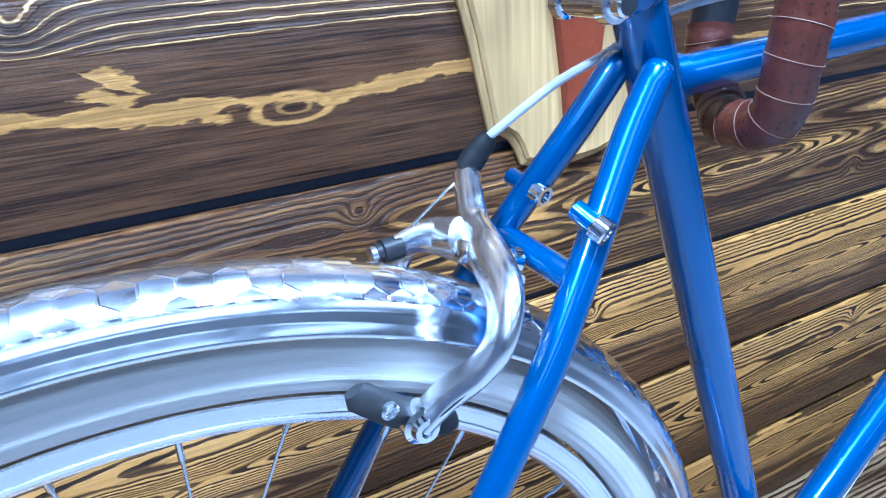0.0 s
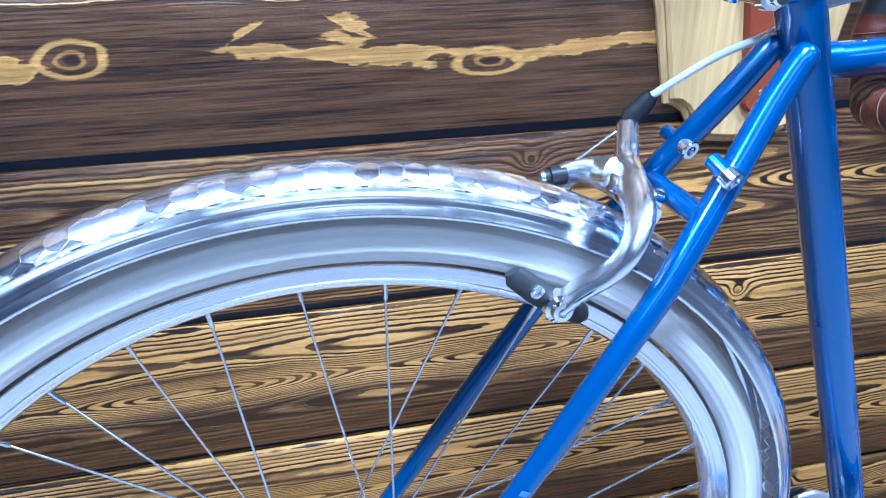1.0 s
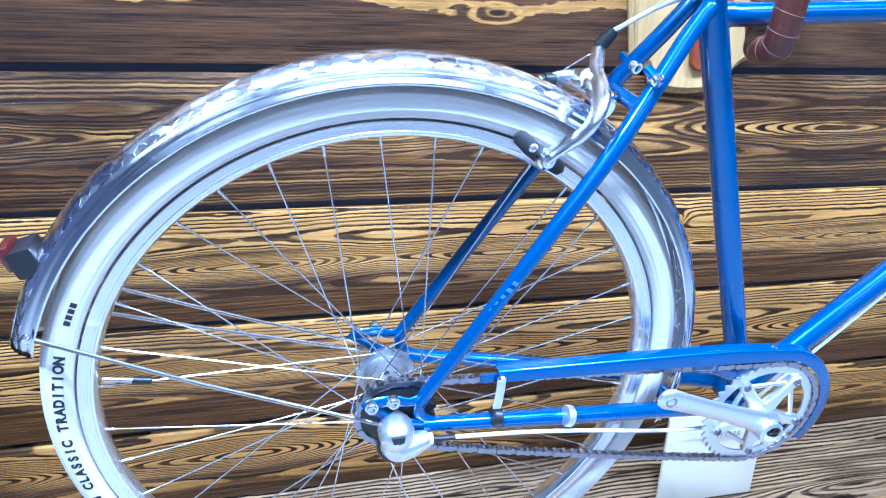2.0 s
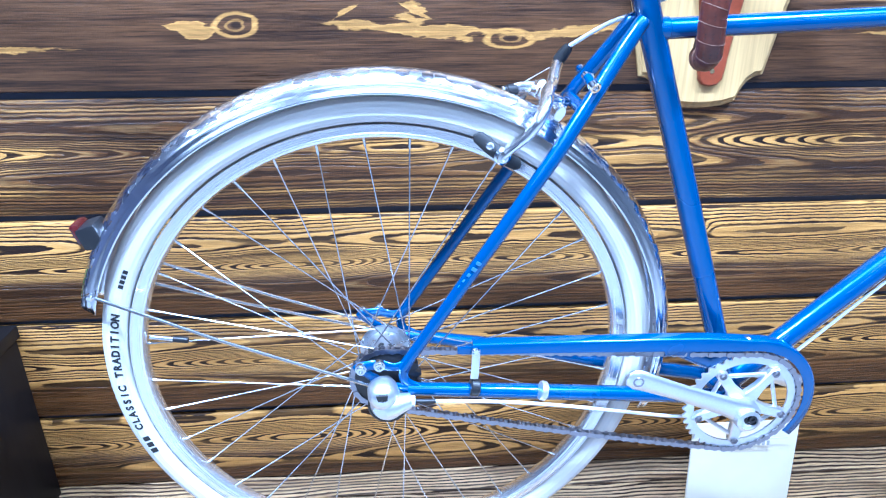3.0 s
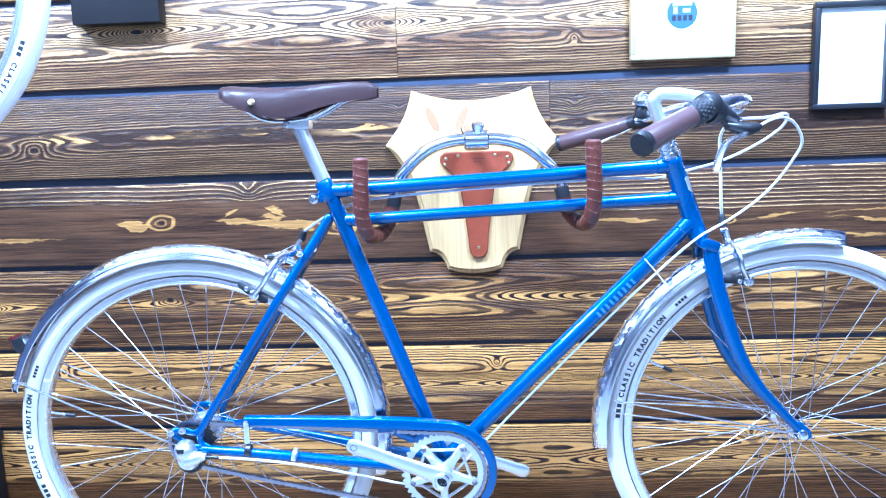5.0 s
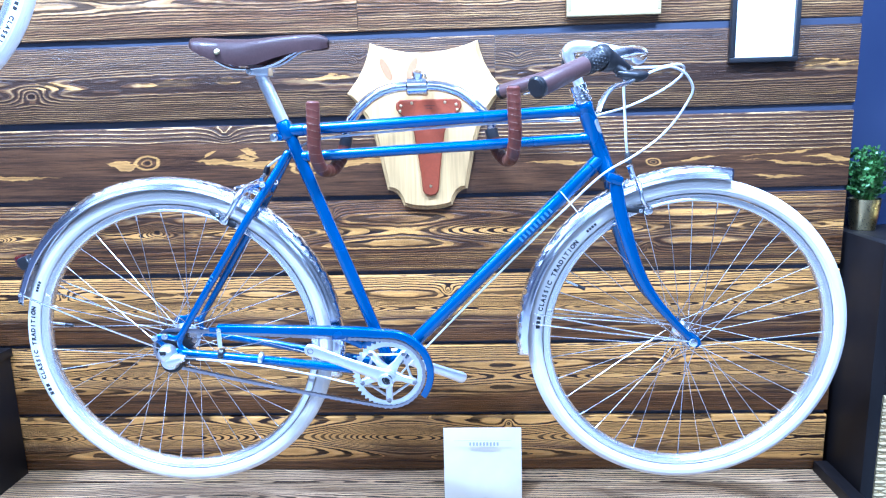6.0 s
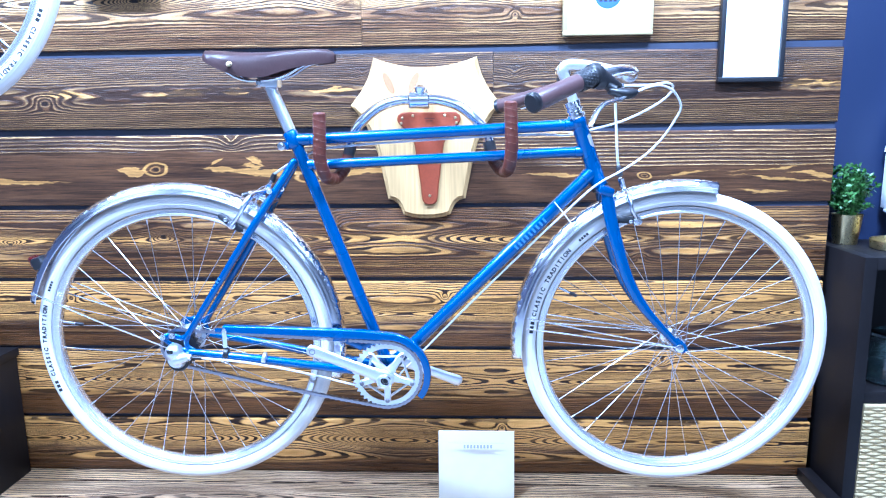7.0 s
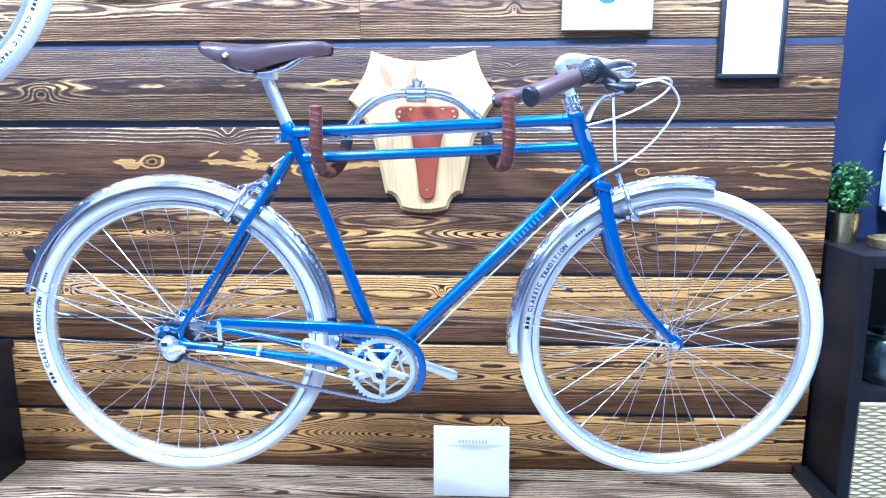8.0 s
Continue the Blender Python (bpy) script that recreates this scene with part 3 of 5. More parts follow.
def hammered(name):
    """Bright metal beaten with hexagons: each face tilted its own way, raised ridges between."""
    m, n, l, p = nodes_of(name)

    def vec(op, a, b):
        k = n.new("ShaderNodeVectorMath")
        k.operation = op
        for i, v in enumerate((a, b)):
            if hasattr(v, "is_linked"):
                l.new(v, k.inputs[i])
            else:
                k.inputs[i].default_value = v
        return k.outputs["Value" if op in ("DOT_PRODUCT", "LENGTH") else "Vector"]

    def num(op, a, b, c=0.0):
        k = n.new("ShaderNodeMath")
        k.operation = op
        for i, v in enumerate((a, b, c)):
            if hasattr(v, "is_linked"):
                l.new(v, k.inputs[i])
            else:
                k.inputs[i].default_value = v
        return k.outputs[0]

    def ramp(v, a, b, c=0.0, d=1.0):
        k = n.new("ShaderNodeMapRange")
        l.new(v, k.inputs[0])
        for i, q in enumerate((a, b, c, d)):
            k.inputs[i + 1].default_value = q
        return k.outputs[0]

    tc = n.new("ShaderNodeTexCoord")
    q = vec("MULTIPLY", tc.outputs["UV"], (1 / 0.0136, 1 / 0.0136, 0))
    cell, hf = (1.0, 1.7320508, 1.0), (0.5, 0.8660254, 0.0)
    a = vec("SUBTRACT", vec("SUBTRACT", q, vec("SNAP", q, cell)), hf)
    q2 = vec("SUBTRACT", q, hf)
    b = vec("SUBTRACT", vec("SUBTRACT", q2, vec("SNAP", q2, cell)), hf)
    nearer = num("LESS_THAN", vec("LENGTH", a, (0, 0, 0)), vec("LENGTH", b, (0, 0, 0)))
    pick = n.new("ShaderNodeMix")
    pick.data_type = "VECTOR"
    l.new(nearer, pick.inputs[0])
    l.new(b, pick.inputs[4])
    l.new(a, pick.inputs[5])
    g = pick.outputs[1]
    own = vec("SNAP", vec("ADD", vec("SUBTRACT", q, g), (0.05, 0.05, 0.5)), (0.25, 0.2165, 1.0))
    ab = vec("ABSOLUTE", g, (0, 0, 0))
    sep = n.new("ShaderNodeSeparateXYZ")
    l.new(ab, sep.inputs[0])
    hexd = num("MAXIMUM", sep.outputs[0], vec("DOT_PRODUCT", ab, (0.5, 0.8660254, 0.0)))
    rnd = n.new("ShaderNodeTexWhiteNoise")
    rnd.noise_dimensions = "2D"
    l.new(own, rnd.inputs["Vector"])
    tilt = vec("DOT_PRODUCT", vec("SUBTRACT", rnd.outputs["Color"], (0.5, 0.5, 0.5)), g)
    uvs = n.new("ShaderNodeSeparateXYZ")
    l.new(tc.outputs["UV"], uvs.inputs[0])
    inner = ramp(num("ABSOLUTE", uvs.outputs[1], 0.0), 0.0225, 0.0215)
    bowl = vec("DOT_PRODUCT", g, g)
    height = num("ADD", num("MULTIPLY", tilt, 0.0040), num("ADD", num("MULTIPLY", bowl, 0.0002), num("MULTIPLY", ramp(hexd, 0.445, 0.485), 0.00010)))
    height = num("MULTIPLY", height, inner)
    wear = n.new("ShaderNodeTexNoise")
    wear.inputs["Scale"].default_value, wear.inputs["Detail"].default_value = 90, 4
    l.new(tc.outputs["Object"], wear.inputs["Vector"])
    l.new(ramp(wear.outputs["Fac"], 0.3, 0.7, 0.125, 0.21), p.inputs["Roughness"])
    p.inputs["Base Color"].default_value = (0.88, 0.89, 0.94, 1)
    p.inputs["Metallic"].default_value = 1.0
    bump = n.new("ShaderNodeBump")
    bump.inputs["Strength"].default_value, bump.inputs["Distance"].default_value = 1.0, 1.0
    l.new(height, bump.inputs["Height"])
    l.new(bump.outputs[0], p.inputs["Normal"])
    return m


M_fender = hammered("hammered_aluminium")


def fender(c, a0, a1, parent):
    """A hammered metal mudguard with rolled edges round the wheel at c."""
    n, m = 150, 36
    bm = B()
    uv = bm.loops.layers.uv.new("around")
    rings = []
    for i in range(n + 1):
        a = a0 + (a1 - a0) * i / n
        ca, sa = math.cos(radians(a)), math.sin(radians(a))
        endf = min(1.0, min(abs(a - a0), abs(a - a1)) / 2.0)
        ring = []
        for k in range(m + 1):
            t = -1 + 2 * k / m
            yy = 0.0265 * math.sin(t * 1.30) / math.sin(1.30) * (0.9 + 0.1 * endf)
            rr = R + 0.003 + 0.024 * (math.cos(t * 1.30) - math.cos(1.30)) / (1 - math.cos(1.30))
            if abs(t) > 0.90:
                rr, yy = rr - 0.0012, yy + math.copysign(0.0012, t)
            elif abs(t) > 0.80:
                yy -= math.copysign(0.0006, t)
            ring.append((bm.verts.new((c[0] + rr * ca, c[1] + yy, c[2] + rr * sa)), (radians(a) * 0.37, t * 0.036)))
        rings.append(ring)
    for p, q in zip(rings, rings[1:]):
        for k in range(m):
            four = (p[k], p[k + 1], q[k + 1], q[k])
            f = bm.faces.new([v for v, _ in four])
            for lp, (_, at) in zip(f.loops, four):
                lp[uv].uv = at
    ob = part("fender", bm, M_fender, parent, "hammered bright aluminium mudguard", sharp=60)
    s = ob.modifiers.new("thickness", "SOLIDIFY")
    s.thickness, s.offset = 0.0011, -1
    return ob


bike = thing("bicycle", (BB.x, BY, BB.z - 0.27), "blue steel bicycle with twin top tubes hung on leather-wrapped hooks", "bicycle")
REAR_HUB = [(0.006, -0.075), (0.008, -0.074), (0.008, -0.05), (0.022, -0.046), (0.024, -0.040), (0.034, -0.030), (0.035, -0.026), (0.028, -0.022), (0.027, 0.020), (0.035, 0.024), (0.035, 0.028), (0.028, 0.034), (0.026, 0.046), (0.010, 0.05), (0.010, 0.072), (0.007, 0.074)]
FRONT_HUB = [(0.005, -0.062), (0.007, -0.061), (0.007, -0.047), (0.012, -0.043), (0.0195, -0.036), (0.0200, -0.033), (0.012, -0.028), (0.010, 0.0), (0.012, 0.028), (0.0200, 0.033), (0.0195, 0.036), (0.013, 0.043), (0.007, 0.047), (0.007, 0.061), (0.005, 0.062)]
LETTERS = "### CLASSIC TRADITION"
rear = wheel(bike, RH, REAR_HUB, 0.033, 0.026, 36, 0.05, [(LETTERS, 182.5, 0.0135), ("####", 155, 0.009)], 170.6, "polished aluminium rear wheel rim")
front = wheel(bike, FH, FRONT_HUB, 0.020, 0.034, 36, 0.0, [(LETTERS, 157, 0.0135), ("####", 131, 0.009)], 154.3, "polished aluminium front wheel rim")
fender(RH, -14, 164, bike)
fender(FH, 78, 186, bike)


def pipe(name, pts, r, material=None, parent=None, seg=18, label="", n=0, flat=1.0, up=None):
    return part(name, tube(B(), spline(pts, n) if n else pts, r, seg, flat=flat, up=up), material or M_blue, parent or bike, label)


# frame tubes
ST_TOP = Vector((0.5131, BY, 1.2870))
pipe("seat_tube", [ST_TOP, (0.5285, BY, 1.2539), BB + Vector((0.004, 0, 0.01))], 0.0146, label="blue enamelled seat tube")
pipe("top_tube", [(0.5296, BY, 1.2660), (1.1654, BY, 1.2945)], 0.0128)
pipe("lower_top_tube", [(0.5428, BY, 1.2086), (1.1870, BY, 1.2345)], 0.0118)
pipe("down_tube", [(1.2085, BY, 1.1942), BB], 0.0160)
HT0, HT1 = Vector((1.1630, BY, 1.3084)), Vector((1.2196, BY, 1.1549))
HD = (HT1 - HT0).normalized()
part("head_tube", lathe(B(), [(0.0175, 0), (0.0188, 0.002), (0.0188, 0.012), (0.0178, 0.014), (0.0178, 0.148), (0.0188, 0.150), (0.0188, 0.1605), (0.0175, 0.1623)], HT0, HD, 28), M_blue, bike)
part("headset", lathe(B(), [(0.013, -0.040), (0.0190, -0.039), (0.0190, -0.029), (0.0170, -0.028), (0.0170, -0.024), (0.0195, -0.023), (0.0195, -0.018), (0.0165, -0.016), (0.0165, -0.011), (0.0205, -0.010), (0.0205, -0.003), (0.0180, 0.0)], HT0, HD, 6 * 4), M_chrome, bike, "bright headset with locknut")
badge = B()
for k in range(7):
    a = radians(-68 + 10 * k)
    side, mid = Vector((math.cos(a), math.sin(a), 0)), HT0 + HD * 0.052
    for lift in (0.0178, 0.0188):
        for z in (-1, 1):
            badge.verts.new(mid + side * lift + HD * z * (0.016 - 0.0007 * (k - 3) ** 2))
badge.verts.ensure_lookup_table()
for k in range(6):
    p, q = [badge.verts[4 * k + i] for i in range(4)], [badge.verts[4 * k + 4 + i] for i in range(4)]
    badge.faces.new((p[2], p[3], q[3], q[2]))
    badge.faces.new((p[0], p[2], q[2], q[0]))
    badge.faces.new((p[1], p[3], q[3], q[1]))
part("head_badge", badge, M_satin, bike, "small silver head badge")
part("lower_headset", lathe(B(), [(0.017, 0.1625), (0.0195, 0.164), (0.0195, 0.172), (0.016, 0.174)], HT0, HD, 24), M_black, bike)
part("bottom_bracket_shell", lathe(B(), [(0.019, -0.034), (0.0205, -0.033), (0.0205, 0.033), (0.019, 0.034)], BB, (0, 1, 0), 28), M_blue, bike)
# lugs where the tubes meet
for p, q, r in (((0.5296, BY, 1.2660), (0.5617, BY, 1.2675), 0.0142), ((1.1345, BY, 1.2932), (1.1654, BY, 1.2945), 0.0142), ((0.5428, BY, 1.2086), (0.5649, BY, 1.2097), 0.0130), ((1.1590, BY, 1.2335), (1.1870, BY, 1.2345), 0.0130), ((1.1838, BY, 1.1696), (1.2085, BY, 1.1942), 0.0175)):
    part("lug", rod(B(), p, q, r, 20), M_blue, bike)

# seat clamp
part("seat_collar", lathe(B(), [(0.0160, 0), (0.0172, 0.002), (0.0172, 0.034), (0.0160, 0.036)], ST_TOP + Vector((0.0135, 0, -0.036)), (-0.37, 0, 0.93), 24), M_blue, bike)
ear = part("clamp_ear", box(B(), (0.5035, BY, 1.2539), (0.022, 0.026, 0.014), pose(0, 0, 0, 0, 22, 0), 0.004), M_blue, bike)
part("clamp_bolt", lathe(B(), [(0.0050, -0.029), (0.0062, -0.028), (0.0066, -0.0215), (0.0092, -0.021), (0.0098, -0.0150), (0.0090, -0.0140), (0.0070, -0.0135), (0.0070, 0.014), (0.0090, 0.0145), (0.0090, 0.020), (0.0062, 0.021), (0.004, 0.025)], (0.4975, BY, 1.2539), (0, 1, 0), 12), M_chrome, ear)
sp = part("seatpost", rod(B(), (0.5189, BY, 1.2760), (0.4750, BY, 1.3867), 0.0134, 24), M_satin, bike, "satin aluminium seatpost")

# stays
for s in (-1, 1):
    name = "near" if s < 0 else "far"
    splay = ((0.07, 0.0250), (0.15, 0.0330), (0.25, 0.0430), (0.34, 0.0500), (0.50, 0.0550), (0.75, 0.0600)) if s < 0 else ((0.07, 0.0145), (0.13, 0.0215), (0.19, 0.0295), (0.32, 0.0440), (0.50, 0.0540), (0.75, 0.0600))
    top, low = Vector((0.5255, BY + s * (0.0215 if s < 0 else 0.0085), 1.2197)), Vector((0.2555, BY + s * 0.063, 0.8120))
    run = [top + (top - low) * 0.012, top] + [Vector((top.x + (low.x - top.x) * u, BY + s * off, top.z + (low.z - top.z) * u)) for u, off in splay] + [low]
    stay = pipe("seat_stay", run, (0.0030, 0.0086, 0.0090, 0.0090, 0.0090, 0.0090, 0.0088, 0.0082, 0.0074), n=4)
    tip, base = (Vector((0.4660, BY - 0.033, 1.1650)), Vector((0.4705, BY - 0.0455, 1.1580))) if s < 0 else (Vector((0.4775, BY + 0.040, 1.1600)), Vector((0.4820, BY + 0.0195, 1.1545)))
    d = (base - tip).normalized()
    part("rack_boss", lathe(B(), [(0.0040, 0.0), (0.0050, 0.0008), (0.0054, (base - tip).length), (0.0046, (base - tip).length + 0.001)], tip, d, 18), M_blue, stay)
    part("boss_screw", lathe(B(), [(0.0060, 0), (0.0068, 0.001), (0.0068, 0.0075), (0.0060, 0.0085), (0.0036, 0.0085), (0.0030, 0.0050)], base - d * 0.002, d, 16), M_chrome, stay)
    p0, p1 = Vector((0.2610, BY + s * 0.063, 0.7800)), BB + Vector((-0.010, s * 0.026, 0.0))
    pipe("chain_stay", [p0, p0.lerp(p1, 0.35) + Vector((0, s * 0.002, 0.002)), p0.lerp(p1, 0.72) + Vector((0, -s * 0.001, 0)), p1], (0.0085, 0.0105, 0.0108, 0.0105), n=5)
    fork_end = B()
    for line, rad in (([(0.197, 0.8125), (0.205, 0.8165), (0.227, 0.8190), (0.246, 0.8140), (0.262, 0.8190)], (0.0060, 0.0078, 0.0070, 0.0060, 0.0075)), ([(0.262, 0.8200), (0.2565, 0.8040), (0.2600, 0.7910), (0.272, 0.7810)], (0.0075, 0.0062, 0.0068, 0.0085)), ([(0.205, 0.8120), (0.2180, 0.8010), (0.2380, 0.7860), (0.2680, 0.7790)], (0.0060, 0.0065, 0.0075, 0.0085))):
        tube(fork_end, spline([(x, BY + s * 0.0635, z) for x, z in line], 4), rad, 14, flat=0.45, up=(0, 1, 0))
    part("dropout", fork_end, M_blue, bike)
    for bx, bz in ((0.2040, 0.8180), (0.2270, 0.8220)):
        part("axle_bolt", lathe(B(), [(0.0066, 0), (0.0072, 0.001), (0.0072, 0.006), (0.0055, 0.0065), (0.0055, 0.010), (0.0030, 0.010), (0.0028, 0.007)], (bx, BY + s * 0.065, bz), (0, s, 0), 12), M_steel, bike)
part("stay_bridge", rod(B(), (0.4650, BY - 0.041, 1.1280), (0.4655, BY + 0.034, 1.1285), 0.0078, 16), M_blue, bike)
part("chain_stay_bridge", rod(B(), (0.6058, BY - 0.036, 0.7205), (0.6059, BY + 0.036, 0.7163), 0.0060, 14), M_blue, bike)

# fork
for s in (-1, 1):
    pts = [(1.2292, BY + s * 0.030, 1.1488), (1.2395, BY + s * 0.036, 1.0870), (1.2575, BY + s * 0.043, 1.0187), (1.2835, BY + s * 0.047, 0.9440), (1.3178, BY + s * 0.049, 0.8841), (1.3613, BY + s * 0.050, 0.8334), (1.4059, BY + s * 0.050, 0.7865)]
    fb = pipe("fork_blade", pts, (0.0150, 0.0150, 0.0145, 0.0135, 0.012, 0.0095, 0.0075), n=5, up=(0, 1, 0), flat=0.82)
    part("fork_end", slab(B(), [(1.3914, 0.8002), (1.4035, 0.8064), (1.4231, 0.7908), (1.4275, 0.7762), (1.4165, 0.7669), (1.4102, 0.7762), (1.4022, 0.7720), (1.3938, 0.7793)], BY + s * 0.047, BY + s * 0.053, 0.001), M_blue, fb)
    part("axle_nut", lathe(B(), [(0.008, 0), (0.0095, 0.001), (0.0095, 0.003), (0.0075, 0.004), (0.0075, 0.010), (0.004, 0.011), (0.004, 0.016)], FH + Vector((0, s * 0.053, 0)), (0, s, 0), 6 * 3), M_chrome, fb)
part("fork_crown", box(B(), (1.2271, BY, 1.1488), (0.036, 0.092, 0.022), pose(0, 0, 0, 0, 20, 0), 0.008), M_blue, bike)

# saddle
def saddle():
    t = thing("saddle", (0.4720, BY, 1.3936), "dark brown leather sports saddle with brass rivets, on the seatpost", "saddle")
    stations = [(0.3478, 0.050, 1.4589, 1.4458), (0.3523, 0.068, 1.4614, 1.4408), (0.3643, 0.078, 1.4628, 1.4324), (0.3890, 0.082, 1.4609, 1.4197), (0.4188, 0.075, 1.4589, 1.4085), (0.4485, 0.058, 1.4579, 1.4026), (0.4782, 0.042, 1.4588, 1.4056), (0.5130, 0.031, 1.4618, 1.4179),
                (0.5477, 0.025, 1.4641, 1.4264), (0.5824, 0.022, 1.4652, 1.4312), (0.6072, 0.020, 1.4641, 1.4331), (0.6200, 0.016, 1.4586, 1.4349), (0.6249, 0.010, 1.4527, 1.4375)]
    bm, rings = B(), []
    for x, w, zt, zb in stations:
        ring = []
        for k in range(25):
            u = -1 + 2 * k / 24
            flare = math.copysign(abs(math.sin(u * math.pi / 2)) ** 0.8, u)
            drop = abs(u) ** 3.2
            ring.append(bm.verts.new((x, BY + w * flare, zt + (zb - zt) * drop)))
        rings.append(ring)
    for a, b in zip(rings, rings[1:]):
        for k in range(24):
            bm.faces.new((a[k], b[k], b[k + 1], a[k + 1]))
    bmesh.ops.solidify(bm, geom=bm.faces[:], thickness=0.0045)
    cover = part("cover", bm, M_saddle, t, sharp=60)
    for y, z in ((-0.074, 1.440), (-0.045, 1.455), (0, 1.457), (0.045, 1.455), (0.074, 1.440)):
        x = 0.3525 + (0.060 if abs(y) > 0.06 else 0.0)
        n = Vector((-0.25, math.copysign(0.9, y) if abs(y) > 0.06 else 0, 0.4)).normalized() if abs(y) > 0.06 else Vector((-0.9, 0, 0.35)).normalized()
        yy = y if abs(y) < 0.06 else math.copysign(0.079, y)
        zz = z if abs(y) < 0.06 else 1.431
        part("rivet", lathe(B(), [(0.0062, -0.002), (0.0062, 0.001), (0.005, 0.0024), (0.0025, 0.003)], Vector((x, BY + yy, zz)), n, 16), M_brass, cover)
    for s in (-1, 1):
        part("rail", tube(B(), spline([(0.6069, BY + s * 0.006, 1.4390), (0.5621, BY + s * 0.016, 1.4311), (0.5121, BY + s * 0.021, 1.4054), (0.4523, BY + s * 0.022, 1.3975), (0.4127, BY + s * 0.030, 1.4035), (0.3783, BY + s * 0.05, 1.4283)], 6), 0.0035, 10), M_steel, t)
    part("bag_loop", box(B(), (0.3658, BY, 1.4412), (0.012, 0.09, 0.016), None, 0.003), M_steel, t)
    part("seat_clamp", box(B(), (0.4750, BY, 1.3945), (0.046, 0.038, 0.022), pose(0, 0, 0, 0, 4, 0), 0.005), M_satin, t)
    part("clamp_bolt", rod(B(), (0.4572, BY - 0.028, 1.3925), (0.4570, BY + 0.028, 1.3888), 0.0055, 12), M_steel, t)
    return t


seat = saddle()

# drivetrain
crank = part("crankset", lathe(B(), [(0.012, 0.028), (0.017, 0.030), (0.019, 0.056), (0.0165, 0.082), (0.0120, 0.084), (0.0115, 0.080)], BB, (0, -1, 0), 24), M_satin, bike, "brushed aluminium crankset")
cy = BY - 0.046


BC = BB + Vector((0.0045, 0, 0.004))


def chainring():
    """Toothed ring, five arms and bolts."""
    bm = B()
    teeth, r0, r1, ri = 42, 0.0770, 0.0825, 0.0665
    n = teeth * 6
    outer = []
    for i in range(n):
        ph = i % 6
        outer.append(r1 if ph in (2, 3) else (0.5 * (r0 + r1) if ph in (1, 4) else r0))
    rings = []
    for y, dr in ((cy - 0.0013, 0.0), (cy + 0.0013, 0.0)):
        rings.append([[bm.verts.new((BC.x + rr * math.cos(2 * math.pi * i / n), y, BC.z + rr * math.sin(2 * math.pi * i / n))) for i in range(n)] for rr in (ri,)] + [[bm.verts.new((BC.x + outer[i] * math.cos(2 * math.pi * i / n), y, BC.z + outer[i] * math.sin(2 * math.pi * i / n))) for i in range(n)]])
    (a_in, a_out), (b_in, b_out) = rings
    for i in range(n):
        j = (i + 1) % n
        bm.faces.new((a_in[i], a_in[j], a_out[j], a_out[i]))
        bm.faces.new((b_in[i], b_out[i], b_out[j], b_in[j]))
        bm.faces.new((a_out[i], a_out[j], b_out[j], b_out[i]))
        bm.faces.new((a_in[i], b_in[i], b_in[j], a_in[j]))
    ring = part("chainring", bm, M_satin, crank)
    for k in range(5):
        a = radians(-90 + 72 * k)
        d = Vector((math.cos(a), 0, math.sin(a)))
        o = Vector((math.sin(a), 0, -math.cos(a)))
        bm = B()
        outline = [BC + o * 0.013 + d * 0.010, BC + o * 0.0075 + d * 0.035, BC + o * 0.0078 + d * 0.063, BC + d * 0.0715, BC - o * 0.0078 + d * 0.063, BC - o * 0.0075 + d * 0.035, BC - o * 0.013 + d * 0.010]
        slab(bm, [(p.x, p.z) for p in outline], cy + 0.002, cy - 0.0065, 0.0018)
        part("spider_arm", bm, M_satin, crank)
        q = BC + d * 0.063
        part("chainring_bolt", lathe(B(), [(0.0052, 0), (0.0052, 0.0020), (0.004, 0.0030), (0.0030, 0.0026), (0.0026, 0.001)], (q.x, cy - 0.0066, q.z), (0, -1, 0), 14), M_chain, crank)
        # brace from arm to arm
        a2 = radians(-90 + 72 * (k + 1))
        e = BC + Vector((math.cos(a2), 0, math.sin(a2))) * 0.058
        s0 = BC + d * 0.058
        part("ring_brace", tube(B(), [(s0.x, cy - 0.0005, s0.z), (e.x, cy - 0.0005, e.z)], 0.0030, 8), M_satin, ring)


chainring()
for s, tip in ((-1, Vector((0.5564, 0, 0.7865))), (1, Vector((0.889, 0, 0.648)))):
    y0, y1 = BY + s * 0.068, BY + s * 0.077
    a, b = Vector((BC.x, y0, BC.z)), Vector((tip.x, y1, tip.z))
    arm = part("crank_arm", tube(B(), [a + (a - b) * 0.09, a, a.lerp(b, 0.06), a.lerp(b, 0.2), a.lerp(b, 0.6), a.lerp(b, 0.88), b, b + (b - a) * 0.055, b + (b - a) * 0.078], (0.009, 0.0185, 0.0185, 0.0150, 0.0125, 0.0135, 0.0150, 0.012, 0.005), 18, flat=0.42, up=(0, 1, 0)), M_satin, crank)
    part("pedal_hole", lathe(B(), [(0.0072, 0), (0.0072, 0.001), (0.0055, 0.0012), (0.0055, -0.006)], b + Vector((0, s * 0.0058, 0)), (0, s, 0), 18), M_chain, arm)
    part("crank_bolt", lathe(B(), [(0.0115, -0.003), (0.0115, 0.001), (0.0095, 0.002), (0.009, 0.0), (0.006, 0.0), (0.0055, 0.003), (0.003, 0.003), (0.003, 0.001)], a + Vector((0, s * 0.0120, 0)), (0, s, 0), 20), M_black, arm)


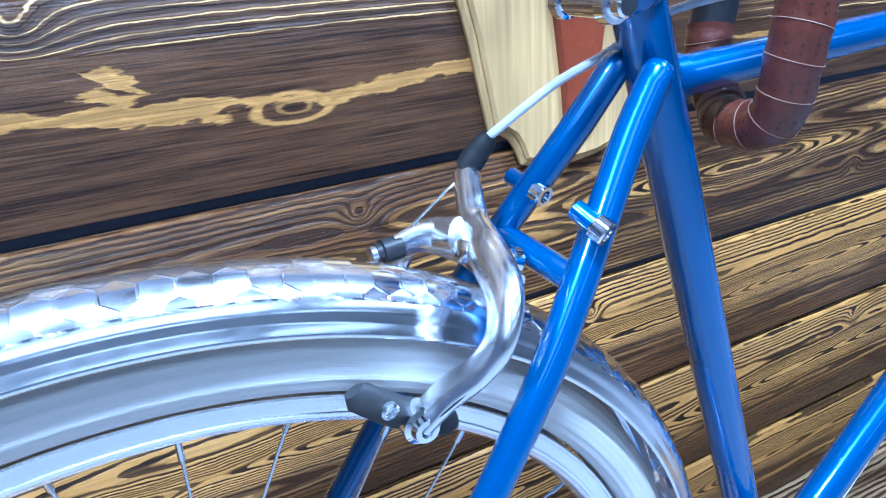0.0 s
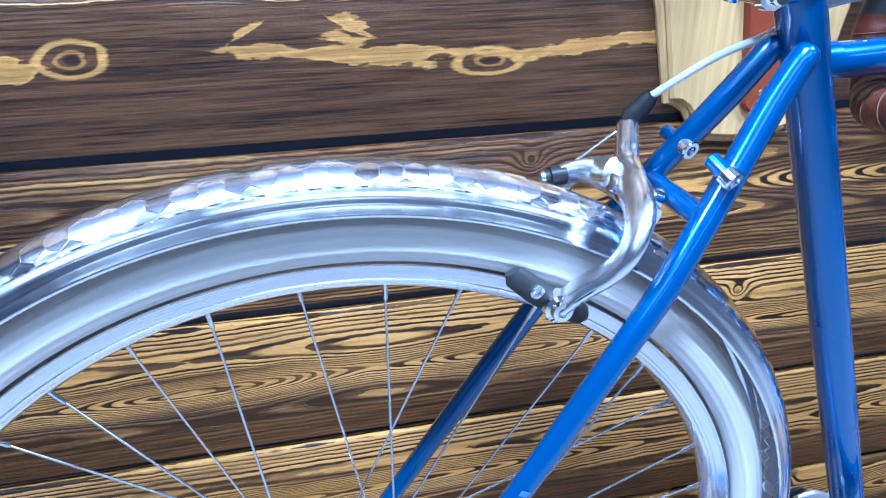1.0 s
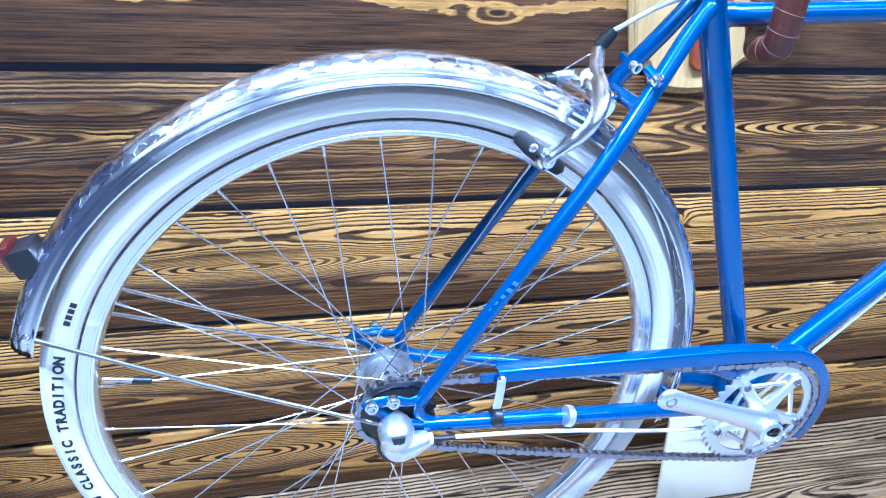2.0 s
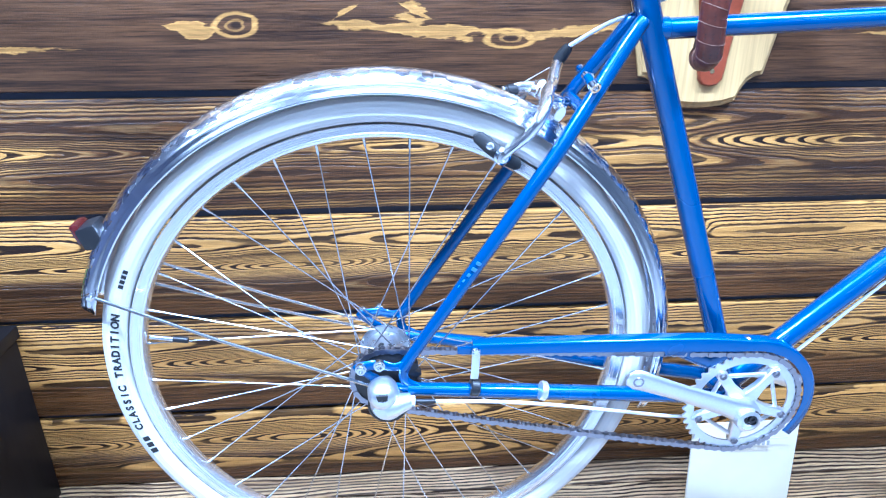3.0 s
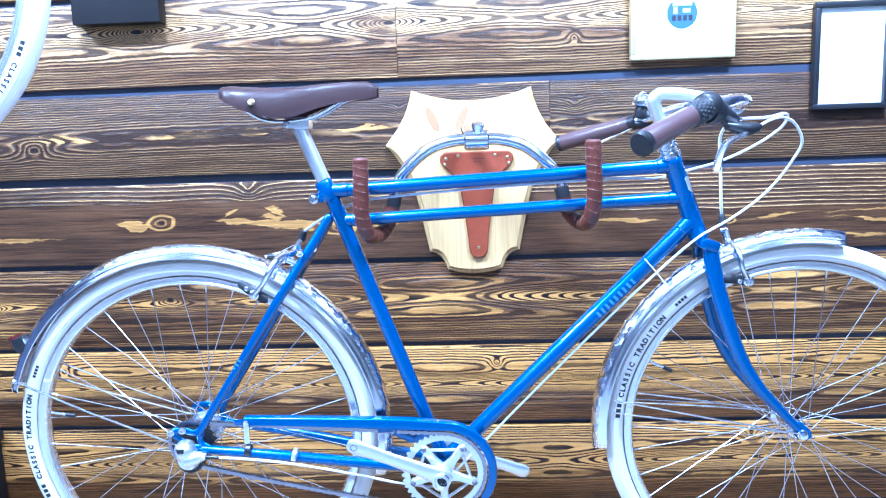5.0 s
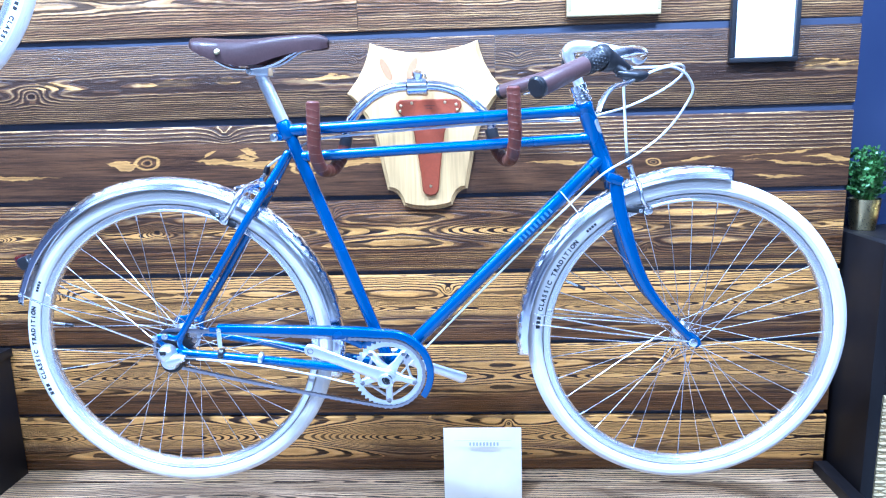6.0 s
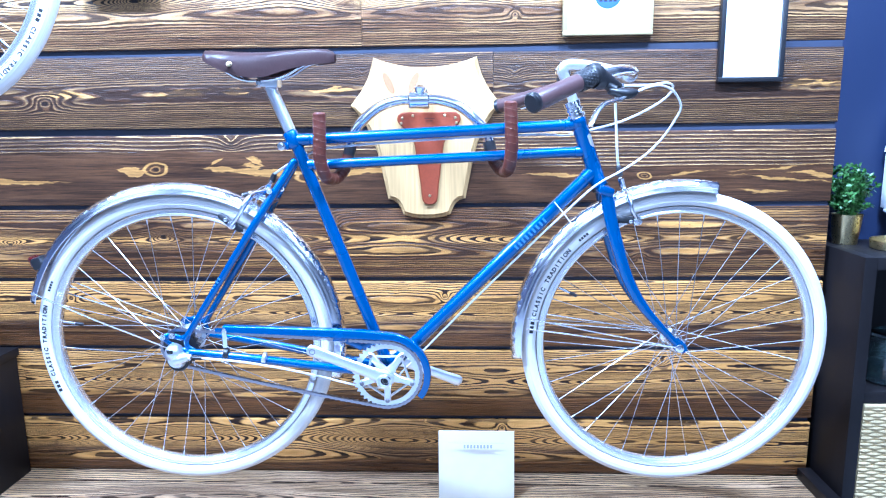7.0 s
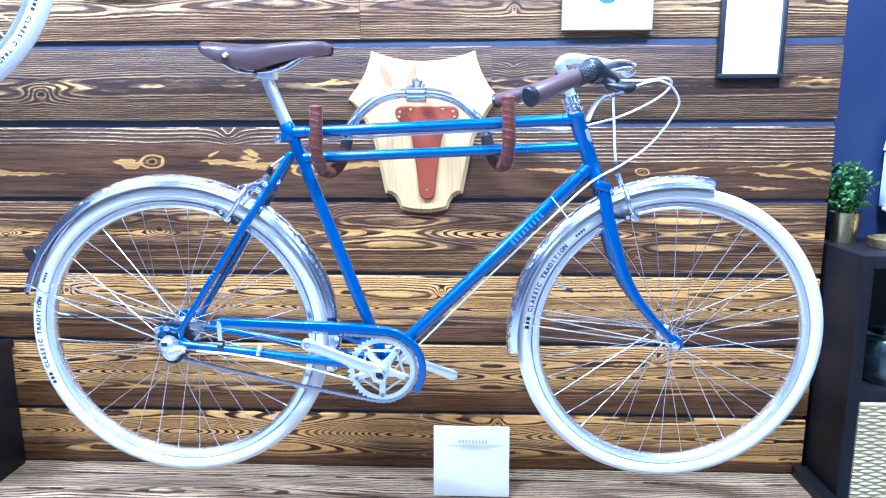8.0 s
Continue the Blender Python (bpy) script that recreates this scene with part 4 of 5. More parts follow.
def toothed(c, teeth, root, tip, h0, h1):
    """A dished, toothed disc round the axle c."""
    bm = B()
    n = teeth * 6
    rings = []
    for y, dr, flat in ((h0, -0.012, 1), (h0, 0.0, 0), (h1, 0.0, 0), (h1 + 0.001, -0.006, 1), (h1 + 0.004, -0.012, 1), (h1 + 0.005, -0.028, 1)):
        ring = []
        for i in range(n):
            r = root if flat else (tip if i % 6 in (2, 3) else (0.5 * (root + tip) if i % 6 in (1, 4) else root))
            a = 2 * math.pi * i / n
            ring.append(bm.verts.new((c[0] + (r + dr) * math.cos(a), c[1] - y, c[2] + (r + dr) * math.sin(a))))
        rings.append(ring)
    for a, b in zip(rings, rings[1:]):
        for k in range(n):
            bm.faces.new((a[k], a[(k + 1) % n], b[(k + 1) % n], b[k]))
    bm.faces.new(rings[0])
    bm.faces.new(rings[-1])
    return bm


part("sprocket", toothed(RH, 20, 0.0405, 0.0465, 0.037, 0.0485), M_black, bike, "black rear sprocket")


def chain():
    """Roller chain: every link a plate pair round sprocket and chainring."""
    r1, r2, y = 0.0435, 0.0815, cy
    a, b = Vector((RH.x, 0, RH.z)), Vector((BC.x, 0, BC.z))
    d = (b - a).length
    base = math.atan2(b.z - a.z, b.x - a.x)
    off = math.acos((r1 - r2) / d)
    up, low = base + off, base - off
    pts = []
    step = 0.0127

    def arc(c, r, s, e):
        n = max(int(abs(e - s) * r / 0.002), 2)
        return [Vector((c.x + r * math.cos(s + (e - s) * i / n), y, c.z + r * math.sin(s + (e - s) * i / n))) for i in range(n + 1)]

    path = arc(a, r1, up, low + 2 * math.pi) + [None] + arc(b, r2, low, up)
    q = [p for p in path if p]
    q.append(q[0])
    dense = []
    for s, e in zip(q, q[1:]):
        n = max(int((e - s).length / 0.0008), 1)
        sag = 0.004 if (e - s).length > 0.2 and s.z < RH.z else 0
        dense += [s.lerp(e, i / n) - Vector((0, 0, sag * 4 * (i / n) * (1 - i / n))) for i in range(n)]
    pins, acc = [dense[0]], 0.0
    for s, e in zip(dense, dense[1:]):
        acc += (e - s).length
        if acc >= step:
            pins.append(e)
            acc = 0.0
    bm = B()
    for p in pins:
        lathe(bm, [(0.0038, -0.0036), (0.0038, 0.0036)], p, (0, 1, 0), 8)
    body = part("chain", bm, M_chain, bike, "silver roller chain")
    shape = [(0, 0.0042), (0.0035, 0.0030), (0.0092, 0.0030), (0.0127, 0.0042), (0.0165, 0.0028), (0.0172, 0), (0.0165, -0.0028), (0.0127, -0.0042), (0.0092, -0.0030), (0.0035, -0.0030), (0, -0.0042), (-0.0038, -0.0028), (-0.0045, 0), (-0.0038, 0.0028)]
    plates = []
    for o in (0.0026, 0.0038):
        bm = B()
        for s in (-1, 1):
            slab(bm, shape, s * o - 0.0005, s * o + 0.0005)
        plates.append(mesh_of(bm, "link", M_chain))
    for i, (s, e) in enumerate(zip(pins, pins[1:] + pins[:1])):
        if (e - s).length > 0.02:
            continue
        ob = new("link", plates[i % 2])
        ob.parent = body
        ob.matrix_basis = Matrix.Translation(s) @ Matrix.Rotation(-math.atan2(e.z - s.z, e.x - s.x), 4, "Y")


chain()

# chain guard: a hockey stick of pressed sheet
def guard():
    """A rail over the chain and a crescent round the chainring: a face with a rounded lip turned in at its top."""
    def depth(x):
        return BY - 0.0625 + 0.0125 * min(1.0, max(0.0, (x - 0.34) / 0.36))

    top = [(0.3444, 0.8420), (0.40, 0.8395), (0.4513, 0.8372), (0.52, 0.8338), (0.6041, 0.8297), (0.66, 0.8262)]
    outer = top + [(BC.x + 0.1045 * math.cos(radians(a)), BC.z + 0.1045 * math.sin(radians(a))) for a in range(88, -37, -4)]
    low = [(0.3444, 0.8265), (0.40, 0.8238), (0.4513, 0.8205), (0.52, 0.8160), (0.6041, 0.8105), (0.66, 0.8060)]
    inner = low + [(BC.x + 0.0880 * math.cos(radians(a)), BC.z + 0.0880 * math.sin(radians(a))) for a in range(88, -37, -4)]
    bm = B()
    n = len(outer)
    rings = []
    for (xo, zo), (xi, zi), k in zip(outer, inner, range(n)):
        d, out = depth(xo), Vector((xo - xi, 0, zo - zi)).normalized()
        lip = 0.015 if k < 6 else max(0.009, 0.015 - 0.0003 * (k - 6))
        p, q = Vector((xo, d, zo)), Vector((xi, d, zi))
        t = Vector((0, 1, 0))
        sec = [q + t * 0.0014, q, p - out * 0.0030, p - out * 0.0009 + t * 0.0009, p + t * 0.0030, p + t * lip, p - out * 0.0013 + t * lip, p - out * 0.0013 + t * 0.0034, p - out * 0.0034 + t * 0.0014]
        rings.append([bm.verts.new(v) for v in sec])
    for a, b in zip(rings, rings[1:]):
        for k in range(9):
            bm.faces.new((a[k], a[(k + 1) % 9], b[(k + 1) % 9], b[k]))
    bm.faces.new(rings[0])
    bm.faces.new(rings[-1][::-1])
    g = part("chain_guard", bm, M_blue, bike, "blue pressed steel chain guard", sharp=50)
    part("guard_screw", lathe(B(), [(0.0046, 0), (0.0046, 0.0015), (0.0025, 0.0030)], (0.7150, depth(0.715) + 0.007, 0.8180), (0, 0, 1), 12), M_chrome, g)
    # tongue at the rail's end, with the bracket's screw
    part("rail_tongue", box(B(), (0.336, BY - 0.058, 0.8310), (0.022, 0.003, 0.011), pose(0, 0, 0, 0, 2, 0), 0.001), M_blue, g)
    part("bracket_screw", lathe(B(), [(0.0050, 0), (0.0050, 0.0030), (0.0035, 0.0045)], (0.3480, BY - 0.0625, 0.8330), (0, -1, 0), 14), M_chrome, g)
    part("guard_bracket", tube(B(), [(0.3480, BY - 0.0640, 0.8350), (0.3482, BY - 0.0640, 0.8200), (0.3476, BY - 0.063, 0.8000), (0.3470, BY - 0.062, 0.7900)], 0.0052, 10, flat=0.3, up=(0, 1, 0)), M_satin, g)
    part("bracket_clip", rod(B(), (0.3420, BY - 0.060, 0.7760), (0.3540, BY - 0.060, 0.7740), 0.0120, 16), M_black, g)
    # three-cornered plate that carries the rail
    for a, b in (((0.612, 0.812), (0.668, 0.782)), ((0.706, 0.806), (0.668, 0.782)), ((0.600, 0.809), (0.690, 0.803))):
        part("guard_strut", tube(B(), [(a[0], depth(a[0]) + 0.003, a[1]), (b[0], depth(b[0]) + 0.006, b[1])], 0.0082, 10, flat=0.22, up=(0, 1, 0)), M_blue, g)


guard()

# gear unit and hub end
UX, UZ = 0.2300, 0.7840
unit = part("gear_unit", lathe(B(), [(0.0185, 0), (0.0195, 0.003), (0.0190, 0.016), (0.0165, 0.024), (0.0110, 0.029), (0.0040, 0.031)], (UX, BY - 0.064, UZ), (0, -1, 0), 28), M_satin, bike, "silver hub gear unit with black base")
part("unit_base", lathe(B(), [(0.0215, 0), (0.0225, 0.003), (0.0220, 0.012), (0.0180, 0.019), (0.0080, 0.022)], (UX + 0.0055, BY - 0.064, UZ - 0.0185), (0, -1, 0), 28), M_satin, unit)
part("unit_rim", lathe(B(), [(0.0245, 0), (0.0260, 0.002), (0.0260, 0.009), (0.0235, 0.012)], (UX + 0.0060, BY - 0.062, UZ - 0.0235), (0, -1, 0), 28), M_black, unit)
part("cable_inlet", tube(B(), spline([(UX + 0.004, BY - 0.080, UZ - 0.018), (UX + 0.016, BY - 0.080, UZ - 0.015), (UX + 0.027, BY - 0.079, UZ - 0.012), (UX + 0.034, BY - 0.078, UZ - 0.0120)], 5), (0.0150, 0.0140, 0.0115, 0.0100), 18), M_satin, unit)
part("inlet_collar", rod(B(), (UX + 0.033, BY - 0.078, UZ - 0.0120), (UX + 0.040, BY - 0.078, UZ - 0.0125), 0.0072, 14), M_white, unit)
part("badge", slab(B(), [(UX - 0.0085, UZ + 0.011), (UX + 0.0065, UZ + 0.011), (UX + 0.0058, UZ + 0.003), (UX + 0.001, UZ + 0.0005), (UX - 0.006, UZ + 0.002)], BY - 0.0925, BY - 0.0950, 0.0004), M_ink, unit)
pipe("gear_cable_end", [(UX + 0.039, BY - 0.078, UZ - 0.0124), (UX + 0.050, BY - 0.078, UZ - 0.0135), (UX + 0.066, BY - 0.077, UZ - 0.0150)], 0.0032, M_black, seg=10)
pipe("gear_cable", [(UX + 0.064, BY - 0.077, UZ - 0.0148), (0.3779, BY - 0.074, 0.7600), (0.4597, BY - 0.068, 0.7440), (0.5617, BY - 0.055, 0.7153), (0.6432, BY - 0.03, 0.6823), (0.7148, BY - 0.012, 0.6687), (0.7664, BY - 0.008, 0.7168), (0.9094, BY - 0.005, 0.8647), (1.0606, BY - 0.005, 1.0171), (1.1225, BY - 0.01, 1.0786), (1.2000, BY - 0.03, 1.1568), (1.2630, BY - 0.028, 1.1935), (1.3118, BY - 0.024, 1.2260), (1.3445, BY - 0.030, 1.2612), (1.3697, BY - 0.040, 1.3041), (1.3769, BY - 0.050, 1.3330), (1.3544, BY - 0.070, 1.3627), (1.3201, BY - 0.100, 1.3752), (1.2864, BY - 0.130, 1.3727), (1.2500, BY - 0.163, 1.3622)], 0.0024, M_white, seg=10, n=8, label="white gear cable housing")
part("cable_clip", rod(B(), (0.4339, BY - 0.062, 0.7659), (0.4420, BY - 0.062, 0.7639), 0.0128, 16), M_satin, bike)

# side-pull brake callipers: places as (x, offset across, z)
def calliper(arm, second, shoe, pivot, boot, anchor, label, k=1.0):
    def at(p):
        return Vector((p[0], BY + p[1], p[2]))

    arm, second = [at(p) for p in arm], [at(p) for p in second]
    ahead = (at(pivot[1]) - at(pivot[0])).normalized()
    cal = part("brake_calliper", tube(B(), spline(arm, 6), [k * q for q in (0.0088, 0.0092, 0.0086, 0.0096, 0.0112, 0.0116, 0.0108, 0.0098, 0.0092)], 20, flat=0.66, up=ahead), M_alu, bike, label)
    part("second_arm", tube(B(), spline(second, 6), [k * q for q in (0.0105, 0.0110, 0.0105, 0.0100, 0.0096, 0.0085, 0.0070)], 20, flat=0.55, up=ahead), M_alu, cal)
    part("pivot_bolt", lathe(B(), [(0.004, -0.008), (0.0062, -0.007), (0.0062, 0.003), (0.0098, 0.0035), (0.0098, 0.007), (0.006, 0.0075), (0.006, 0.024), (0.008, 0.0245), (0.008, 0.030), (0.005, 0.031)], at(pivot[0]), ahead, 16), M_chrome, cal)
    for s in (-1, 1):
        a, b = (at((q[0], -s * q[1], q[2])) for q in shoe)
        mid = a.lerp(b, 0.62)
        d, out = (b - a).normalized(), Vector((0, s, 0))
        up = d.cross(out)
        part("brake_shoe", tube(B(), [a - up * 0.002, a.lerp(b, 0.06), a.lerp(b, 0.35) + up * 0.0018, a.lerp(b, 0.65) + up * 0.0018, a.lerp(b, 0.95), b - up * 0.002], (0.0050, 0.0078, 0.0084, 0.0084, 0.0076, 0.0045), 16, flat=0.62, up=(0, 1, 0)), M_rubber, cal, "black rubber brake block")
        part("pad_screw", lathe(B(), [(0.0046, 0), (0.0046, 0.002), (0.003, 0.003), (0.0024, 0.0026), (0.002, 0.001)], a.lerp(b, 0.30) + out * 0.005, out, 14), M_steel, cal)
        foot = arm[0] if s < 0 else Vector((arm[0].x, 2 * BY - arm[0].y, arm[0].z))
        part("shoe_bolt", lathe(B(), [(0.0080, -0.008), (0.0098, -0.006), (0.0098, 0.0035), (0.0072, 0.005), (0.0062, 0.0085), (0.0034, 0.0088), (0.0031, 0.006)], foot, out, 18), M_chrome, cal)
        if s > 0:
            mirror = [Vector((p.x, 2 * BY - p.y, p.z)) for p in arm[:6]]
            part("far_arm", tube(B(), spline(mirror, 5), [k * q for q in (0.0072, 0.0092, 0.0082, 0.0080, 0.0086, 0.0090)], 16, flat=0.62, up=ahead), M_alu, cal)
        else:
            part("slot", tube(B(), [arm[0].lerp(arm[1], 0.5) + Vector((0, -0.0052, 0)), arm[1].lerp(arm[2], 0.55) + Vector((0, -0.0056, 0))], 0.0034, 12, flat=0.3, up=(0, 0, 1)), M_black, cal)
    tip, stop = at(boot[0]), at(boot[1])
    part("cable_boot", lathe(B(), [(0.0055, 0.0), (0.0074, 0.002), (0.0074, 0.012), (0.0066, 0.0135), (0.0066, 0.018), (0.0058, 0.0225), (0.004, 0.025)], tip, stop - tip, 16), M_rubber, cal)
    an = at(anchor)
    out = (an - second[-2]).normalized()
    part("anchor_bolt", lathe(B(), [(0.0055, -0.008), (0.0068, -0.007), (0.0068, 0.004), (0.0052, 0.0045), (0.0052, 0.0075), (0.003, 0.008)], an, out, 14), M_black, cal)
    part("anchor_nut", lathe(B(), [(0.0048, 0.0), (0.0048, 0.003), (0.003, 0.004)], an + out * 0.0078, out, 12), M_steel, cal)
    part("inner_wire", tube(B(), [tip - (stop - tip).normalized() * 0.004, an], 0.0009, 6), M_steel, cal)
    return tip + (stop - tip).normalized() * 0.024


tip_r = calliper([(0.3759, -0.035, 1.0772), (0.3886, -0.039, 1.0902), (0.4030, -0.049, 1.1062), (0.4122, -0.052, 1.1225), (0.4205, -0.041, 1.1368), (0.4275, -0.015, 1.1445), (0.4390, 0.016, 1.1440), (0.4458, 0.032, 1.1545), (0.4522, 0.046, 1.1650)],
                 [(0.4448, -0.012, 1.1170), (0.4440, 0.0, 1.1210), (0.4380, 0.020, 1.1300), (0.4180, 0.032, 1.1385), (0.3985, 0.031, 1.1378)],
                 [(0.3464, -0.028, 1.1003), (0.3977, -0.028, 1.0624)], [(0.4270, 0.0, 1.1390), (0.4540, 0.0, 1.1270)], [(0.4526, 0.047, 1.1662), (0.4621, 0.038, 1.1844)], (0.3950, 0.031, 1.1376), "polished aluminium side-pull brake calliper")
tip_f = calliper([(1.3010, -0.034, 1.0790), (1.2960, -0.036, 1.0900), (1.2850, -0.044, 1.1050), (1.2820, -0.042, 1.1220), (1.2800, -0.030, 1.1340), (1.2800, -0.008, 1.1400), (1.2780, 0.010, 1.1420), (1.2720, 0.004, 1.1560), (1.2660, 0.0, 1.1720)],
                 [(1.2640, -0.010, 1.1250), (1.2680, 0.0, 1.1270), (1.2740, 0.02, 1.1300), (1.2860, 0.036, 1.1250), (1.2980, 0.030, 1.1220)],
                 [(1.3030, -0.028, 1.0760), (1.2460, -0.028, 1.0830)], [(1.2860, 0.0, 1.1310), (1.2560, 0.0, 1.1380)], [(1.2645, 0.0, 1.1770), (1.2605, 0.0, 1.1990)], (1.2985, 0.030, 1.1215), "polished aluminium front brake calliper", 0.85)
pipe("brake_cable", [tip_r, (0.5000, BY + 0.030, 1.2095), (0.5320, BY + 0.024, 1.2235), (0.5692, BY + 0.022, 1.2404), (0.6294, BY + 0.012, 1.2501), (0.8094, BY + 0.012, 1.2619), (1.0588, BY + 0.014, 1.2727), (1.1487, BY + 0.03, 1.2696), (1.2083, BY + 0.034, 1.2825), (1.2700, BY + 0.030, 1.2995), (1.3326, BY + 0.030, 1.3279), (1.3688, BY + 0.020, 1.3550), (1.3728, BY, 1.3743), (1.3438, BY - 0.050, 1.3819), (1.2944, BY - 0.100, 1.3767), (1.2405, BY - 0.140, 1.3753), (1.2280, BY - 0.148, 1.3752)], 0.0026, M_white, seg=10, n=8, label="white rear brake cable housing")
pipe("front_brake_cable", [tip_f, (1.2535, BY - 0.012, 1.2300), (1.2475, BY - 0.020, 1.2850), (1.2420, BY - 0.026, 1.3370), (1.2360, BY - 0.060, 1.3600), (1.2250, BY - 0.120, 1.3690), (1.2100, BY - 0.165, 1.3660)], 0.0028, M_white, seg=10, n=8, label="white front brake cable housing")
pipe("cable_tie", [(1.1151, BY - 0.014, 1.1215), (1.1385, BY - 0.016, 1.0931), (1.1630, BY - 0.018, 1.0607)], 0.0032, M_white, seg=8, n=4, flat=0.4, label="white cable tie with long tail")

# mudguard stays and tail light
for s in (-1, 1):
    pipe("fender_stay", [RH + Vector((-0.340, s * 0.031, 0.126)), RH + Vector((-0.20, s * 0.048, 0.070)), RH + Vector((-0.022, s * 0.066, 0.006))], 0.0022, M_steel, seg=8)
    pipe("fender_stay", [RH + Vector((-0.302, s * 0.031, 0.150)), RH + Vector((-0.15, s * 0.050, 0.075)), RH + Vector((-0.012, s * 0.068, 0.012))], 0.0020, M_steel, seg=8) if s > 0 else None
    for end in ((-0.352, 0.020), (-0.350, 0.045)):
        pipe("fender_stay", [FH + Vector((end[0], s * 0.029, end[1] + 0.02)), FH + Vector((end[0] * 0.5, s * 0.045, end[1] * 0.5 + 0.01)), FH + Vector((-0.008, s * 0.055, 0.002))], 0.0019, M_steel, seg=8)
    part("stay_bolt", lathe(B(), [(0.0048, 0), (0.0048, 0.004), (0.003, 0.006)], RH + Vector((-0.347, s * 0.029, 0.128)), (0, s, 0), 12), M_chrome, bike)
tl = part("tail_light", box(B(), RH + Vector((-0.338, 0, 0.198)), (0.026, 0.034, 0.030), pose(0, 0, 0, 0, -18, 0), 0.006), M_black, bike, "small black tail light with red lens")
part("lens", box(B(), RH + Vector((-0.351, 0, 0.202)), (0.012, 0.030, 0.026), pose(0, 0, 0, 0, -18, 0), 0.005), M_red, tl, "red lens")

# stem, handlebar, grips, levers
stem = part("stem", tube(B(), spline([(1.1549, BY, 1.3434), (1.1365, BY, 1.3900), (1.1290, BY, 1.4120), (1.1440, BY, 1.4240), (1.1966, BY, 1.4190), (1.2681, BY, 1.4010)], 6), (0.0112, 0.0112, 0.0130, 0.0125, 0.0120, 0.0135), 18), M_satin, bike, "satin aluminium quill stem")
part("bar_clamp", rod(B(), (1.2721, BY - 0.022, 1.4015), (1.2721, BY + 0.022, 1.3985), 0.0172, 20), M_satin, stem)
BAR = ([(1.272, 0.0, 1.400), (1.272, -0.035, 1.402), (1.262, -0.080, 1.406), (1.222, -0.135, 1.405), (1.181, -0.170, 1.397), (1.146, -0.193, 1.388), (1.096, -0.235, 1.368), (1.034, -0.286, 1.3445)],
       [(1.272, 0.0, 1.400), (1.272, 0.035, 1.401), (1.264, 0.080, 1.402), (1.225, 0.14, 1.400), (1.185, 0.18, 1.388), (1.140, 0.22, 1.374), (1.080, 0.262, 1.356), (1.006, 0.315, 1.334)])
for s in (-1, 1):
    pts = [Vector((p[0], BY + p[1], p[2])) for p in BAR[0 if s < 0 else 1]]
    hb = pipe("handlebar", pts[:6], 0.0112, M_alu, stem, n=6)
    u = (pts[7] - pts[5]).normalized()
    grip = part("grip", tube(B(), [pts[5] - u * 0.002, pts[5], pts[5].lerp(pts[7], 0.5), pts[7] - u * 0.006, pts[7], pts[7] + u * 0.003], (0.014, 0.0165, 0.0175, 0.0185, 0.0172, 0.010), 20), M_saddle, hb, "brown leather grip")
    part("grip_end", lathe(B(), [(0.0185, -0.006), (0.0195, -0.004), (0.0195, 0.003), (0.016, 0.006)], pts[7], u, 20), M_black, grip)
    w = (pts[5] - pts[4]).normalized()
    if s < 0:
        sh = part("twist_shifter", lathe(B(), [(0.0165, -0.027), (0.0186, -0.025), (0.0192, 0.014), (0.0200, 0.016), (0.0232, 0.019), (0.0240, 0.027), (0.0225, 0.034), (0.0150, 0.038)], pts[5], -u, 32), M_black, hb, "black twist shifter with a diamond-knurled ring")
        side = u.cross(Vector((0, 0, 1))).normalized()
        top = side.cross(u)
        studs = B()
        for row in range(5):
            for k in range(18):
                a = 2 * math.pi * (k + 0.5 * (row % 2)) / 18
                o = math.cos(a) * side + math.sin(a) * top
                lathe(studs, [(0.0036, 0.0), (0.0012, 0.0016)], pts[5] + u * (0.0205 - 0.0078 * row) + o * 0.0186, o, 4)
        tagged(part("knurling", studs, M_rubber, sh), kind="stuff")
        part("shifter_body", tube(B(), spline([(1.166, BY - 0.178, 1.391), (1.182, BY - 0.170, 1.3865), (1.200, BY - 0.161, 1.3815), (1.2215, BY - 0.150, 1.3745)], 4), (0.0225, 0.0200, 0.0130, 0.0058), 18), M_black, sh)
        part("ferrule", rod(B(), (1.2205, BY - 0.150, 1.3748), (1.2290, BY - 0.147, 1.3753), 0.0044, 14), M_chrome, sh)
        part("window", tube(B(), [(1.166, BY - 0.181, 1.4120), (1.176, BY - 0.177, 1.4075), (1.186, BY - 0.172, 1.3990)], (0.0040, 0.0062, 0.0036), 12, flat=0.5), M_satin, sh, "grey indicator window")
        blade = [(1.2230, -0.180, 1.3540), (1.2110, -0.192, 1.3480), (1.1970, -0.206, 1.3455), (1.1740, -0.236, 1.3400), (1.1560, -0.262, 1.3270), (1.1430, -0.284, 1.3100), (1.1385, -0.292, 1.3010)]
        hood = [(1.1930, -0.178, 1.3660), (1.2080, -0.178, 1.3620), (1.2280, -0.173, 1.3590), (1.2440, -0.168, 1.3610), (1.2530, -0.165, 1.3635)]
        arm = [(1.180, -0.174, 1.388), (1.193, -0.176, 1.374), (1.206, -0.177, 1.366)]
    else:
        blade = [(1.1560, 0.204, 1.3700), (1.1480, 0.208, 1.3670), (1.1343, 0.220, 1.3590), (1.1115, 0.240, 1.3475), (1.0864, 0.255, 1.3350), (1.0710, 0.265, 1.3285), (1.0629, 0.270, 1.3265)]
        hood = [(1.1400, 0.208, 1.3760), (1.1500, 0.206, 1.3735), (1.1620, 0.201, 1.3720), (1.1730, 0.196, 1.3735), (1.1800, 0.193, 1.3750)]
        arm = [(1.148, 0.214, 1.377), (1.152, 0.209, 1.375), (1.156, 0.205, 1.373)]
    lift = Vector((0, BY, 0))
